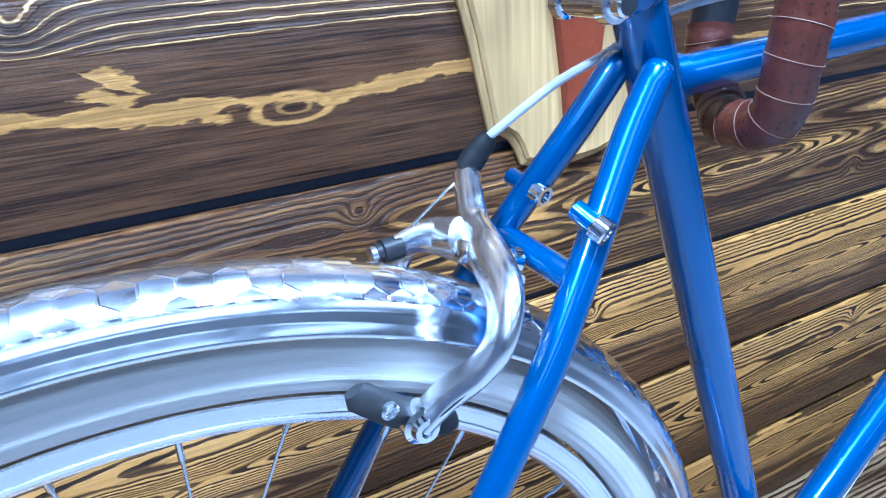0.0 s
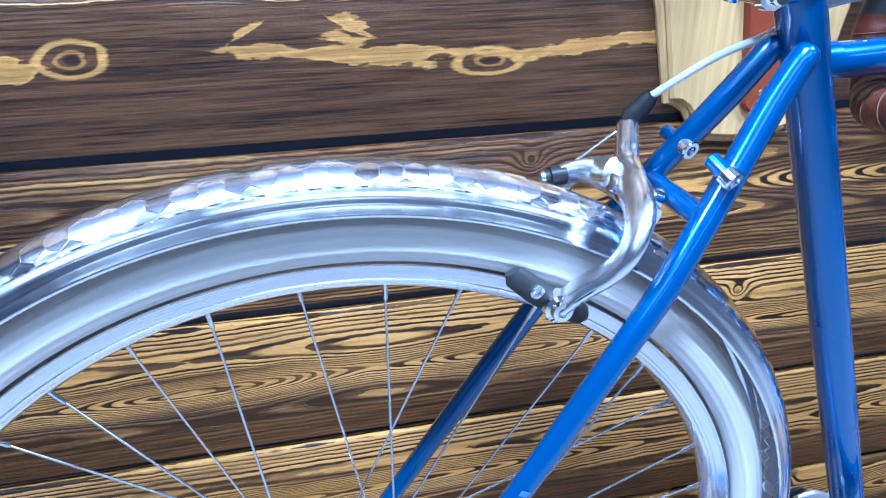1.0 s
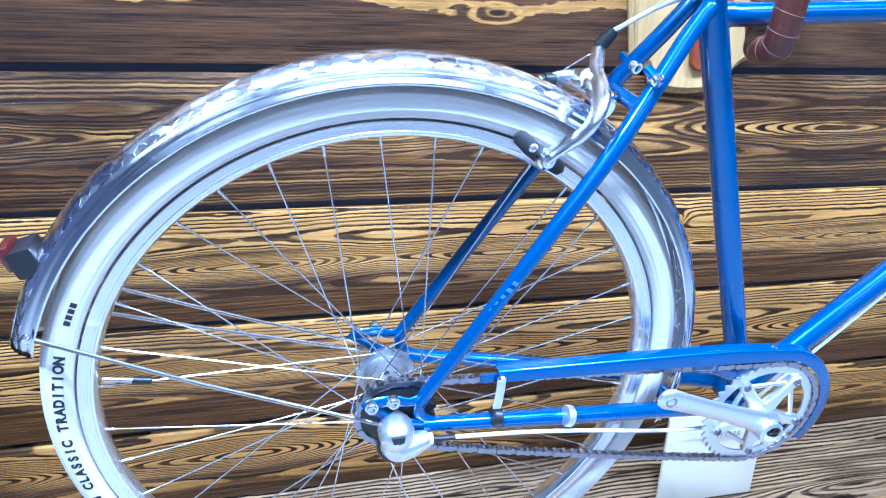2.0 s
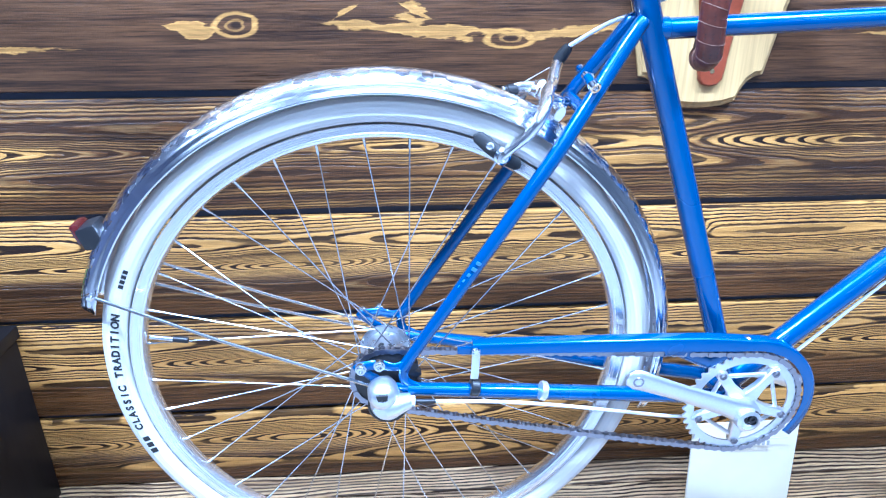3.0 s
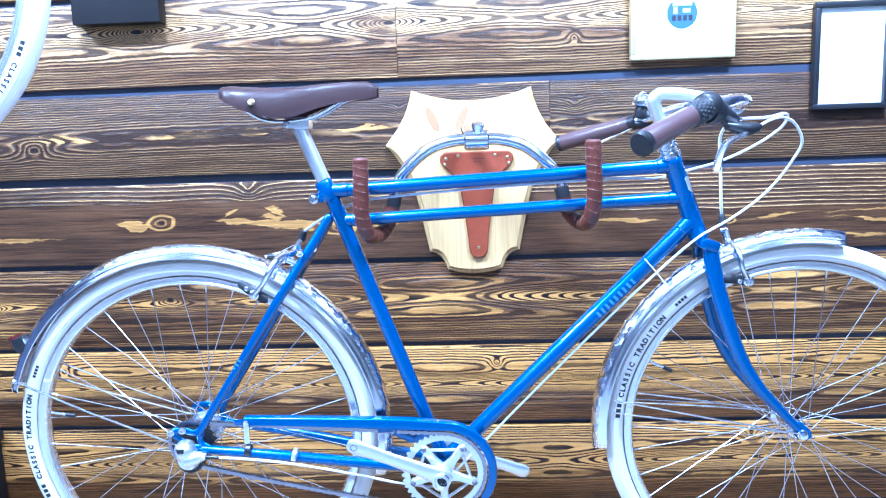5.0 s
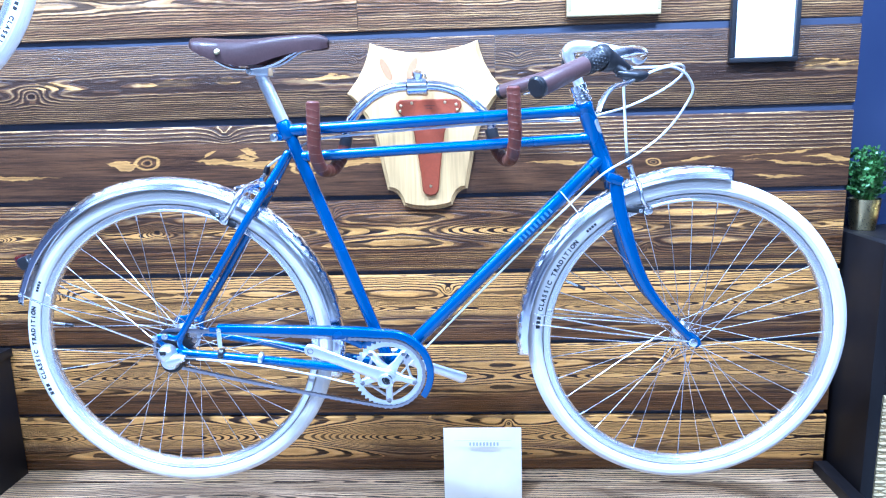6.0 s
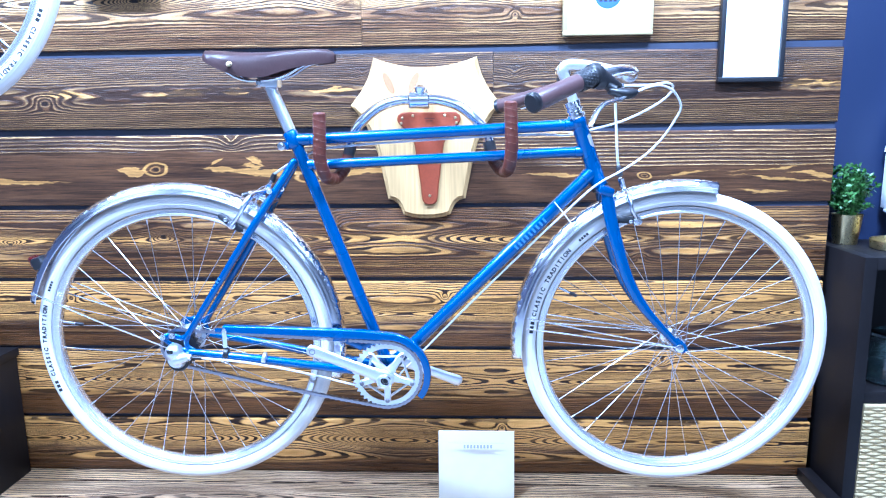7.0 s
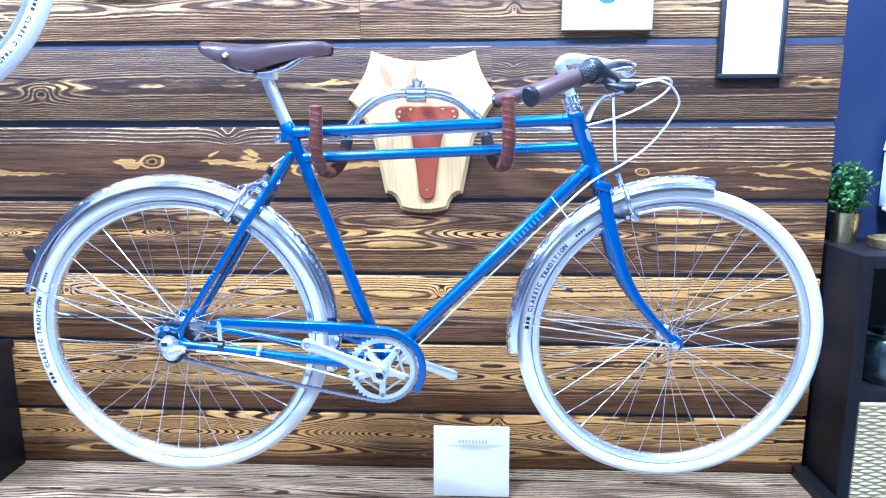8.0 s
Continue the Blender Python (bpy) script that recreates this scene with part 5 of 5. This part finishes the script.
    clampc = pts[5].lerp(pts[4], 0.75 if s < 0 else 0.15)
    lv = part("brake_lever", tube(B(), spline([Vector(p) + lift for p in blade], 6), (0.0064, 0.0070, 0.0072, 0.0066, 0.0062, 0.0060, 0.0050), 16, flat=0.62), M_alu, hb, "aluminium brake lever")
    part("lever_clamp", rod(B(), clampc - w * 0.010, clampc + w * 0.010, 0.0165, 20), M_black, lv)
    part("lever_bracket", tube(B(), spline([Vector(p) + lift for p in arm], 4), (0.010, 0.009, 0.010), 14), M_black, lv)
    part("lever_hood", tube(B(), spline([Vector(p) + lift for p in hood], 4), (0.0080, 0.0115, 0.0140, 0.0110, 0.0045), 16, flat=0.8), M_black, lv)
bell_c = Vector((1.1570, BY + 0.19, 1.3904))
part("bell", lathe(B(), [(0.0150, 0.0), (0.0205, 0.001), (0.0215, 0.006), (0.0195, 0.015), (0.0140, 0.0215), (0.0070, 0.0245), (0.0060, 0.0275), (0.002, 0.0285)], bell_c + Vector((0, 0, 0.020)), (0.1, -0.15, 1), 28), M_chrome, stem, "small chrome bell")
part("bell_base", lathe(B(), [(0.0110, -0.006), (0.0150, -0.003), (0.0155, 0.010), (0.0120, 0.0195)], bell_c, (0.1, -0.15, 1), 20), M_black, stem)

# plain bars for the maker's lettering
down = Vector((-0.483, 0, -0.483)).normalized()
for k in range(9):
    p = Vector((1.0930, BY - 0.0159, 1.0794)) + down * (0.0112 * k)
    part("decal_bar", box(B(), p, (0.0050, 0.0008, 0.0120), pose(0, 0, 0, 0, -45, 0), 0.0003), M_decal, bike)
for k in range(9):
    p = Vector((0.3283, BY - 0.0655, 0.9275)) + Vector((0.54, -0.06, 0.84)).normalized() * (0.0095 * k - 0.04)
    part("decal_bar", box(B(), p, (0.0045, 0.0006, 0.0065), pose(0, 0, 0, 0, -57, 0), 0.0002), M_decal, bike)

# the bicycle hangs a little askew: its wheels lean in towards the wall
hinge = Vector((0.52, BY, 1.15))
askew = Matrix.Translation(hinge + Vector((0, 0.009, 0))) @ pose(0, 0, 0, 0, 0, 0.86) @ pose(0, 0, 0, 2.2, 0, 0) @ Matrix.Translation(-hinge)
for ob in (bike, seat):
    ob.matrix_basis = askew @ Matrix.Translation(ob.location)

# ---- mount: a pine shield with a leather face and a drop handlebar for horns ----
M_ear = plain("light_tan_leather", (0.46, 0.17, 0.07), 0.5, 0.0, 0.0, 0.15, 120, 0.2, 0.1)
M_seam = plain("tape_edge", (0.24, 0.13, 0.085), 0.5, 0.0, 0.0, 0.1, 100)


def mount():
    t = thing("wall_mount", (0.80, -0.004, 1.26), "pine trophy shield with tan leather face and chrome drop bar", "wall mount")
    half = [(0.000, 1.458), (0.045, 1.4605), (0.090, 1.469), (0.122, 1.478), (0.146, 1.487), (0.152, 1.462), (0.163, 1.430), (0.182, 1.396), (0.214, 1.355), (0.196, 1.335), (0.170, 1.296), (0.148, 1.250), (0.135, 1.200), (0.125, 1.150), (0.1125, 1.088), (0.098, 1.084), (0.085, 1.075), (0.076, 1.061), (0.068, 1.041), (0.045, 1.034), (0.020, 1.031), (0.0, 1.030)]
    cx = 0.7975
    outline = [(cx + x, z) for x, z in half] + [(cx - x, z) for x, z in half[-2:0:-1]]
    shield = part("shield", slab(B(), outline, -0.003, -0.0125, 0.004), M_pine, t, "varnished pale pine shield")
    inner = [(cx + (x - cx) * (1 - 0.0085 / max(0.05, math.hypot(x - cx, z - 1.27))), 1.27 + (z - 1.27) * (1 - 0.0085 / max(0.05, math.hypot(x - cx, z - 1.27)))) for x, z in outline]
    part("raised_face", slab(B(), inner, -0.0124, -0.020, 0.004), M_pine, shield)
    lh = [(0.0, 1.334), (0.05, 1.3345), (0.078, 1.334), (0.088, 1.326), (0.090, 1.312), (0.083, 1.300), (0.068, 1.288), (0.052, 1.270), (0.042, 1.246), (0.034, 1.19), (0.026, 1.13), (0.0235, 1.098), (0.021, 1.083), (0.013, 1.074), (0.0, 1.071)]
    lx = 0.8075
    lo = [(lx + x, z) for x, z in lh] + [(lx - x, z) for x, z in lh[-2:0:-1]]
    face = part("leather_face", slab(B(), lo, -0.0195, -0.030, 0.003), M_leather, t, "tan leather face panel with rivets")
    for x, z in ((-0.075, 1.318), (0.075, 1.318), (-0.078, 1.304), (0.078, 1.304), (-0.045, 1.325), (0.045, 1.325), (0.0, 1.098)):
        part("rivet", lathe(B(), [(0.0042, 0), (0.0038, 0.0012), (0.0020, 0.0020)], (lx + x, -0.0298, z), (0, -1, 0), 14), M_brass, face)
    for k in range(2):
        part("printed_bar", box(B(), (lx + 0.002, -0.0302, 1.317 - 0.007 * k), (0.030 - 0.012 * k, 0.0008, 0.003)), M_wrap, face)
    for s in (-1, 1):
        ear = []
        for k in range(18):
            u, v = 0.030 * math.sin(2 * math.pi * k / 18), 0.0095 * math.cos(2 * math.pi * k / 18)
            ear.append((0.742 + s * 0.033 + s * u * 0.40 + v * 0.9, 1.408 + u * 0.9 - s * v * 0.40))
        flap = part("leather_ear", slab(B(), ear, -0.139, -0.143, 0.001), M_ear, t)
        part("ear_peg", rod(B(), (0.742 + s * 0.033, -0.019, 1.404), (0.742 + s * 0.033, -0.1395, 1.404), 0.0016, 8), M_pine, flap)
    post = part("stem", tube(B(), spline([(0.788, -0.018, 1.390), (0.789, -0.10, 1.388), (0.797, -0.24, 1.372), (0.805, -0.345, 1.357)], 6), 0.0150, 18), M_chrome, t, "chrome quill stem")
    part("stem_head", rod(B(), (0.805 - 0.024, -0.362, 1.354), (0.805 + 0.024, -0.362, 1.354), 0.0200, 24), M_chrome, post)
    part("stem_cap", rod(B(), (0.788, -0.019, 1.390), (0.788, -0.036, 1.3897), 0.017, 20), M_chrome, post)
    part("stem_bolt", lathe(B(), [(0.0100, 0), (0.0110, 0.002), (0.0110, 0.010), (0.0125, 0.011), (0.0125, 0.018), (0.008, 0.020)], (0.806, -0.366, 1.368), (0.12, -0.35, 0.93), 20), M_chrome, post)
    for s, top in ((-1, Vector((0.594, -0.476, 1.320))), (1, Vector((1.012, -0.464, 1.340)))):
        tape = Vector((0.641, -0.374, 1.240)) if s < 0 else Vector((0.969, -0.368, 1.248))
        base = Vector((0.613, -0.412, 1.177)) if s < 0 else Vector((0.999, -0.400, 1.190))
        pts = [(0.805, -0.362, 1.354), (0.805 + s * 0.045, -0.363, 1.354), (0.805 + s * 0.095, -0.366, 1.338), (0.805 + s * 0.138, -0.372, 1.302), tape + Vector((s * -0.004, 0.003, 0.024)), tape]
        part("drop_bar", tube(B(), spline(pts, 7), 0.0120, 18), M_chrome, t, "curved chrome handlebar")
        part("tape_end", tube(B(), spline([pts[-2].lerp(tape, 0.62), tape, tape + Vector((s * 0.004, -0.001, -0.014))], 4), 0.0142, 18), M_black, t)
        # the wrapped hook passes under the tubes and rises in front of them
        hk = [tape + Vector((s * 0.004, -0.001, -0.012)), tape + Vector((s * 0.010, -0.006, -0.036)), tape.lerp(base, 0.72) + Vector((0, 0, -0.010)), base + Vector((s * 0.004, -0.008, 0.000)), base.lerp(top, 0.5) + Vector((s * 0.005, -0.014, -0.062)), top + Vector((s * 0.003, 0.004, -0.096)), top + Vector((s * 0.002, 0.001, -0.06)), top + Vector((s * 0.001, 0.0, -0.03)), top]
        curve = spline(hk, 9)
        n = len(curve)
        rr = [0.0140 + 0.0007 * (0.5 + 0.5 * math.cos(2 * math.pi * i / 4.0)) for i in range(n)]
        hook = part("wrapped_hook", tube(B(), curve, rr, 22), M_wrap, t, "brown perforated leather tape wrapped hook", 50)
        for i in range(4, n - 2, 4):
            a, b2 = curve[i], curve[i + 2]
            d = (b2 - a).normalized()
            u = d.cross(Vector((1, 0, 0))).normalized()
            v = d.cross(u)
            ring = [a + 0.0147 * (math.cos(q) * u + math.sin(q) * v) + d * 0.004 * math.sin(q) for q in [2 * math.pi * k / 20 for k in range(20)]]
            part("tape_seam", tube(B(), ring, 0.00028, 5, closed=True), M_seam, hook)
        # rows of punched holes along the tape
        holes = B()
        for i in range(6, n - 3, 4):
            for shift in (-1, 1):
                a, d = curve[i], (curve[i + 1] - curve[i - 1]).normalized()
                u = d.cross(Vector((1, 0, 0))).normalized()
                v = d.cross(u)
                for q in range(0, 360, 30):
                    o = math.cos(radians(q + 15 * shift)) * u + math.sin(radians(q + 15 * shift)) * v
                    lathe(holes, [(0.0006, 0), (0.0006, 0.0003)], a + d * 0.0022 * shift + o * (rr[i] + 0.0001), o, 6)
        tagged(part("perforations", holes, M_ink, hook), kind="stuff")
        part("bar_plug", lathe(B(), [(0.0146, -0.003), (0.0146, 0.002), (0.011, 0.006)], top, (0, 0, 1), 20), M_wrap, hook)
    return t


mount()

# ---- wheel of the bicycle that hangs above ----
UP = Vector((-0.290, -0.500, 1.678))
upper = thing("upper_bicycle", UP, "wheel of another bicycle with cream tyre, hung higher on the wall", "bicycle")
wheel(upper, UP, FRONT_HUB, 0.020, 0.034, 36, 0.07, [(LETTERS, -41, 0.0130)], -43, "polished aluminium wheel rim")


# ---- pictures on the wall ----
def picture(name, x0, x1, z0, z1, border, frame_mat, label, fill):
    t = thing(name, ((x0 + x1) / 2, -0.003, z0), label, "picture")
    for a, b, c, d in ((x0, x1, z0, z0 + border), (x0, x1, z1 - border, z1), (x0, x0 + border, z0 + border, z1 - border), (x1 - border, x1, z0 + border, z1 - border)):
        part("frame_bar", box(B(), ((a + b) / 2, -0.0125, (c + d) / 2), (b - a, 0.019, d - c), None, 0.003), frame_mat, t)
    part("print", box(B(), ((x0 + x1) / 2, -0.008, (z0 + z1) / 2), (x1 - x0 - 2 * border + 0.002, 0.006, z1 - z0 - 2 * border + 0.002)), M_paper, t, "white mounted print")
    cx, cz = (x0 + x1) / 2, (z0 + z1) / 2
    for item in fill:
        if item[0] == "bar":
            part("printed_bar", box(B(), (cx + item[1], -0.0114, cz + item[2]), (item[3], 0.0008, item[4])), item[5], t)
        else:
            part("printed_disc", lathe(B(), [(item[3], 0), (item[3], 0.0008)], (cx + item[1], -0.0108, cz + item[2]), (0, -1, 0), 32), item[4], t)
    return t


M_faint = plain("pale_print", (0.76, 0.775, 0.785), 0.6, 0, 0, 0.05, 50)
M_blueprint = plain("blue_print", (0.05, 0.10, 0.36), 0.5, 0, 0, 0.1, 50)
M_silverprint = plain("silver_blue_print", (0.36, 0.44, 0.62), 0.4, 0, 0, 0.1, 50)
picture("gilt_picture", 1.180, 1.426, 1.537, 1.86, 0.013, M_gold, "pale gilt frame with a small blue printed emblem on white", [("disc", 0, -0.055, 0.036, M_blueprint)] + [("bar", 0.013 * k - 0.0195, -0.066, 0.009, 0.013, M_ink) for k in range(4)] + [("bar", 0.0, -0.030, 0.046, 0.016, M_silverprint), ("bar", -0.016, -0.048, 0.010, 0.016, M_silverprint), ("bar", 0.010, -0.049, 0.018, 0.010, M_silverprint), ("bar", 0, -0.115, 0.05, 0.004, M_faint)])
picture("black_picture", 1.610, 1.787, 1.407, 1.655, 0.013, M_black, "thin black frame with a white printed sheet", [("bar", 0, 0.02 - 0.014 * k, 0.07, 0.003, M_faint) for k in range(5)])
board = tagged(part("black_board", box(B(), (-0.053, -0.022, 1.802), (0.215, 0.036, 0.27), None, 0.003), M_furniture), "black box panel fixed to the plank wall", "panel")

# ---- card on the podium ----
card = thing("info_card", (0.939, -0.155, 0.221), "white printed card standing on the stage boards", "card")
part("sheet", box(B(), (0.939, -0.150, 0.3245), (0.218, 0.006, 0.207), pose(0, 0, 0, -6, 0, 0), 0.001), M_card, card)
part("foot", box(B(), (0.939, -0.130, 0.249), (0.12, 0.003, 0.06), pose(0, 0, 0, 35, 0, 0)), M_card, card)
M_type = plain("grey_print", (0.42, 0.44, 0.46), 0.6, 0, 0, 0.05, 50)
for k in range(9):
    part("printed_bar", box(B(), (0.905 + 0.0095 * k, -0.1576, 0.388), (0.0052, 0.0008, 0.0095), pose(0, 0, 0, -6, 0, 0)), M_type, card)
part("printed_bar", box(B(), (0.939, -0.1588, 0.400), (0.160, 0.0008, 0.0016), pose(0, 0, 0, -6, 0, 0)), M_faint, card)

# ---- left: low black cabinet with a grass pot ----
cab = thing("black_cabinet", (-0.76, -0.30, 0.2195), "low black-brown cabinet on the stage", "cabinet")
part("body", box(B(), (-0.755, -0.262, 0.4145), (0.536, 0.50, 0.391), None, 0.003), M_furniture, cab)
part("top_panel", box(B(), (-0.753, -0.264, 0.620), (0.544, 0.512, 0.026), None, 0.002), M_furniture, cab)


def pot_grass(c):
    t = thing("grass_pot", c, "white plastic pot of artificial green grass on the cabinet", "potted plant")
    part("pot", lathe(B(), [(0.034, 0), (0.037, 0.002), (0.046, 0.080), (0.049, 0.081), (0.049, 0.094), (0.044, 0.095), (0.043, 0.080), (0.002, 0.078)], c, (0, 0, 1), 32), M_white, t)
    rng = random.Random(5)
    bm = B()
    for i in range(420):
        a, r = rng.uniform(0, 6.283), 0.04 * math.sqrt(rng.random())
        base = Vector((c[0] + r * math.cos(a), c[1] + r * math.sin(a), c[2] + 0.078))
        lean = Vector((math.cos(a), math.sin(a), 0)) * rng.uniform(0.0, 0.05) + Vector((rng.uniform(-0.01, 0.01), rng.uniform(-0.01, 0.01), 0))
        h = rng.uniform(0.05, 0.10)
        w = Vector((math.cos(a + 1.3), math.sin(a + 1.3), 0)) * 0.0016
        pts = [base, base + lean * 0.3 + Vector((0, 0, h * 0.55)), base + lean + Vector((0, 0, h))]
        v = [bm.verts.new(p + o) for p, o in ((pts[0], w), (pts[0], -w), (pts[1], -w), (pts[1], w), (pts[2], w * 0.15))]
        bm.faces.new((v[0], v[1], v[2], v[3]))
        bm.faces.new((v[3], v[2], v[4]))
    part("grass", bm, M_leaf, t)


M_leaf = plain("green_leaf", (0.055, 0.17, 0.022), 0.5, 0, 0, 0.45, 180, 0, 0.1)
M_leafdark = plain("boxwood_leaf", (0.050, 0.125, 0.026), 0.38, 0, 0, 0.5, 160, 0, 0.1, big=25)
pot_grass((-0.590, -0.12, 0.6335))

# ---- right: dark shelf unit with plant, tray, lantern, jar and basket ----
M_rattan = plain("woven_rattan", (0.55, 0.43, 0.22), 0.6, 0, 0, 0.2, 200, 0.3, 0.1)
M_glass, _n, _l, _p = nodes_of("green_glass")
_p.inputs["Base Color"].default_value = (0.80, 0.95, 0.94, 1)
_p.inputs["Transmission Weight"].default_value = 1.0
_p.inputs["Roughness"].default_value = 0.06
shelf = thing("shelf_unit", (2.36, -0.1, 0.0), "black-brown open shelf unit beside the plank wall", "shelf unit")
X0, X1, YF, YB = 1.969, 2.75, -0.172, 0.13
part("side_panel", box(B(), (X0 + 0.017, (YF + YB) / 2, 0.470), (0.034, YB - YF, 0.94), None, 0.002), M_furniture, shelf)
part("side_panel", box(B(), (X1 - 0.017, (YF + YB) / 2, 0.470), (0.034, YB - YF, 0.94), None, 0.002), M_furniture, shelf)
for z in (0.055, 0.545, 0.923):
    part("shelf_board", box(B(), ((X0 + X1) / 2, (YF + YB) / 2 + (0.0 if z > 0.9 else 0.004), z), (X1 - X0 - 0.068, YB - YF - (0 if z > 0.9 else 0.008), 0.034), None, 0.002), M_furniture, shelf)
part("back_panel", box(B(), ((X0 + X1) / 2, YB - 0.006, 0.49), (X1 - X0 - 0.07, 0.008, 0.83)), M_furniture, shelf)
tagged(part("kick_board", box(B(), (1.944, -0.385, 0.2365), (0.040, 0.760, 0.033), None, 0.003), M_furniture), "dark edge strip along the stage end", "trim", kind="structure")


def boxwood(c):
    t = thing("boxwood_pot", c, "brass pot with a small artificial boxwood on the shelf unit", "potted plant")
    part("pot", lathe(B(), [(0.032, 0), (0.033, 0.001), (0.042, 0.086), (0.0425, 0.088), (0.040, 0.088), (0.038, 0.076), (0.002, 0.075)], c, (0, 0, 1), 36), M_brass, t)
    rng = random.Random(8)
    stems, leaves = B(), B()
    for i in range(74):
        a, h = rng.uniform(0, 6.283), rng.uniform(0.02, 0.15)
        sp = rng.uniform(0.01, 0.075) * (0.6 + 0.4 * math.sin(min(1.0, h / 0.10) * 2.4))
        base = Vector((c[0] + 0.012 * math.cos(a), c[1] + 0.012 * math.sin(a), c[2] + 0.074))
        tip = Vector((c[0] + sp * math.cos(a), c[1] + sp * math.sin(a), c[2] + 0.085 + h))
        midp = base.lerp(tip, 0.5) + Vector((0, 0, 0.012))
        line = spline([base, midp, tip], 5)
        tube(stems, line, 0.0009, 5)
        for k, p in enumerate(line[3:]):
            for _ in range(3):
                d = Vector((rng.gauss(0, 1), rng.gauss(0, 1), rng.gauss(0.3, 0.8))).normalized()
                s = d.cross(Vector((rng.gauss(0, 1), rng.gauss(0, 1), rng.gauss(0, 1)))).normalized()
                ln, wd = rng.uniform(0.010, 0.016), rng.uniform(0.004, 0.006)
                q = p + d * 0.002
                n = d.cross(s) * 0.0016
                v = [leaves.verts.new(o) for o in (q, q + d * ln * 0.35 + s * wd + n, q + d * ln * 0.75 + s * wd * 0.8 + n, q + d * ln, q + d * ln * 0.75 - s * wd * 0.8 + n, q + d * ln * 0.35 - s * wd + n)]
                leaves.faces.new((v[0], v[1], v[2], v[3]))
                leaves.faces.new((v[0], v[3], v[4], v[5]))
    part("stems", stems, M_leafdark, t)
    part("foliage", leaves, M_leafdark, t)


boxwood((2.035, 0.055, 0.9405))
tray = tagged(part("tray", lathe(B(), [(0.070, 0), (0.075, 0.002), (0.078, 0.024), (0.0775, 0.026), (0.075, 0.024), (0.072, 0.006), (0.002, 0.005)], (2.137, -0.045, 0.9405), (0, 0, 1), 40), M_brass), "round brass tray on the shelf unit", "tray")
M_redwood = plain("dark_red_wood", (0.10, 0.022, 0.016), 0.4, 0.0, 0.2, 0.2, 60, 0.1, 0.1)
LX, LY = 2.216, 0.075
lantern = thing("lantern", (LX, LY, 0.9405), "white paper lantern on a dark red stand on the shelf unit", "lantern")
part("stand", lathe(B(), [(0.042, 0), (0.043, 0.003), (0.036, 0.010), (0.012, 0.014), (0.010, 0.075), (0.040, 0.084), (0.040, 0.088)], (LX, LY, 0.9405), (0, 0, 1), 28), M_redwood, lantern, "dark red turned stand")
part("platform", lathe(B(), [(0.054, 0.088), (0.057, 0.090), (0.057, 0.096), (0.054, 0.098)], (LX, LY, 0.9405), (0, 0, 1), 32), M_white, lantern)
part("shade", box(B(), (LX, LY, 1.1205), (0.104, 0.084, 0.162), None, 0.003), M_white, lantern)
cap = B()
for z0, z1, w0, w1 in ((1.2065, 1.300, 0.112, 0.086), (1.300, 1.312, 0.060, 0.050)):
    ring = [[cap.verts.new((LX + a * w / 2, LY + b * w * 0.38, z)) for a, b in ((-1, -1), (1, -1), (1, 1), (-1, 1))] for z, w in ((z0, w0), (z1, w1))]
    for k in range(4):
        cap.faces.new((ring[0][k], ring[0][(k + 1) % 4], ring[1][(k + 1) % 4], ring[1][k]))
    cap.faces.new(ring[0][::-1])
    cap.faces.new(ring[1])
part("hood", cap, M_white, lantern)
jar = thing("glass_jar", (2.118, -0.085, 0.5625), "green glass jar with a lid on the middle shelf", "jar")
part("bowl", lathe(B(), [(0.050, 0.0005), (0.062, 0.006), (0.066, 0.030), (0.066, 0.105), (0.058, 0.124), (0.054, 0.134), (0.051, 0.134), (0.055, 0.122), (0.063, 0.104), (0.063, 0.030), (0.058, 0.010), (0.002, 0.006)], (2.118, -0.085, 0.5625), (0, 0, 1), 32), M_glass, jar)
part("lid", lathe(B(), [(0.057, 0.1345), (0.058, 0.146), (0.040, 0.152), (0.012, 0.153), (0.012, 0.160), (0.004, 0.162)], (2.118, -0.085, 0.5625), (0, 0, 1), 28), M_glass, jar)
part("clasp", tube(B(), [(2.118 + 0.0595 * math.cos(2 * math.pi * k / 32), -0.085 + 0.0595 * math.sin(2 * math.pi * k / 32), 0.5625 + 0.126) for k in range(32)], 0.0014, 6, closed=True), M_steel, jar)


def basket():
    t = thing("rattan_basket", (2.20, -0.04, 0.072), "pale woven rattan basket in the shelf unit", "basket")
    x0, x1, y0, y1, z0, z1 = 2.010, 2.40, -0.162, 0.10, 0.076, 0.520
    part("liner", box(B(), ((x0 + x1) / 2, (y0 + y1) / 2 + 0.004, (z0 + z1) / 2), (x1 - x0 - 0.008, y1 - y0 - 0.012, z1 - z0), None, 0.004), M_rattan, t)
    strands = B()
    rows, cols = 46, 15
    for r in range(rows):
        z = z0 + 0.008 + (z1 - z0 - 0.016) * r / (rows - 1)
        pts = []
        for k in range(cols * 2 + 1):
            x = x0 + (x1 - x0) * k / (cols * 2)
            pts.append((x, y0 - 0.0026 * math.sin(math.pi * (k / 2 + r)), z))
        tube(strands, pts, 0.0054, 6)
    part("weave", strands, M_rattan, t)
    for k in range(cols):
        x = x0 + (x1 - x0) * (k + 0.5) / cols
        part("stake", tube(B(), [(x, y0, z0), (x, y0, z1)], 0.0028, 6), M_rattan, t)
    part("rim", rod(B(), (x0, y0, z1), (x1, y0, z1), 0.007, 10), M_rattan, t)


basket()
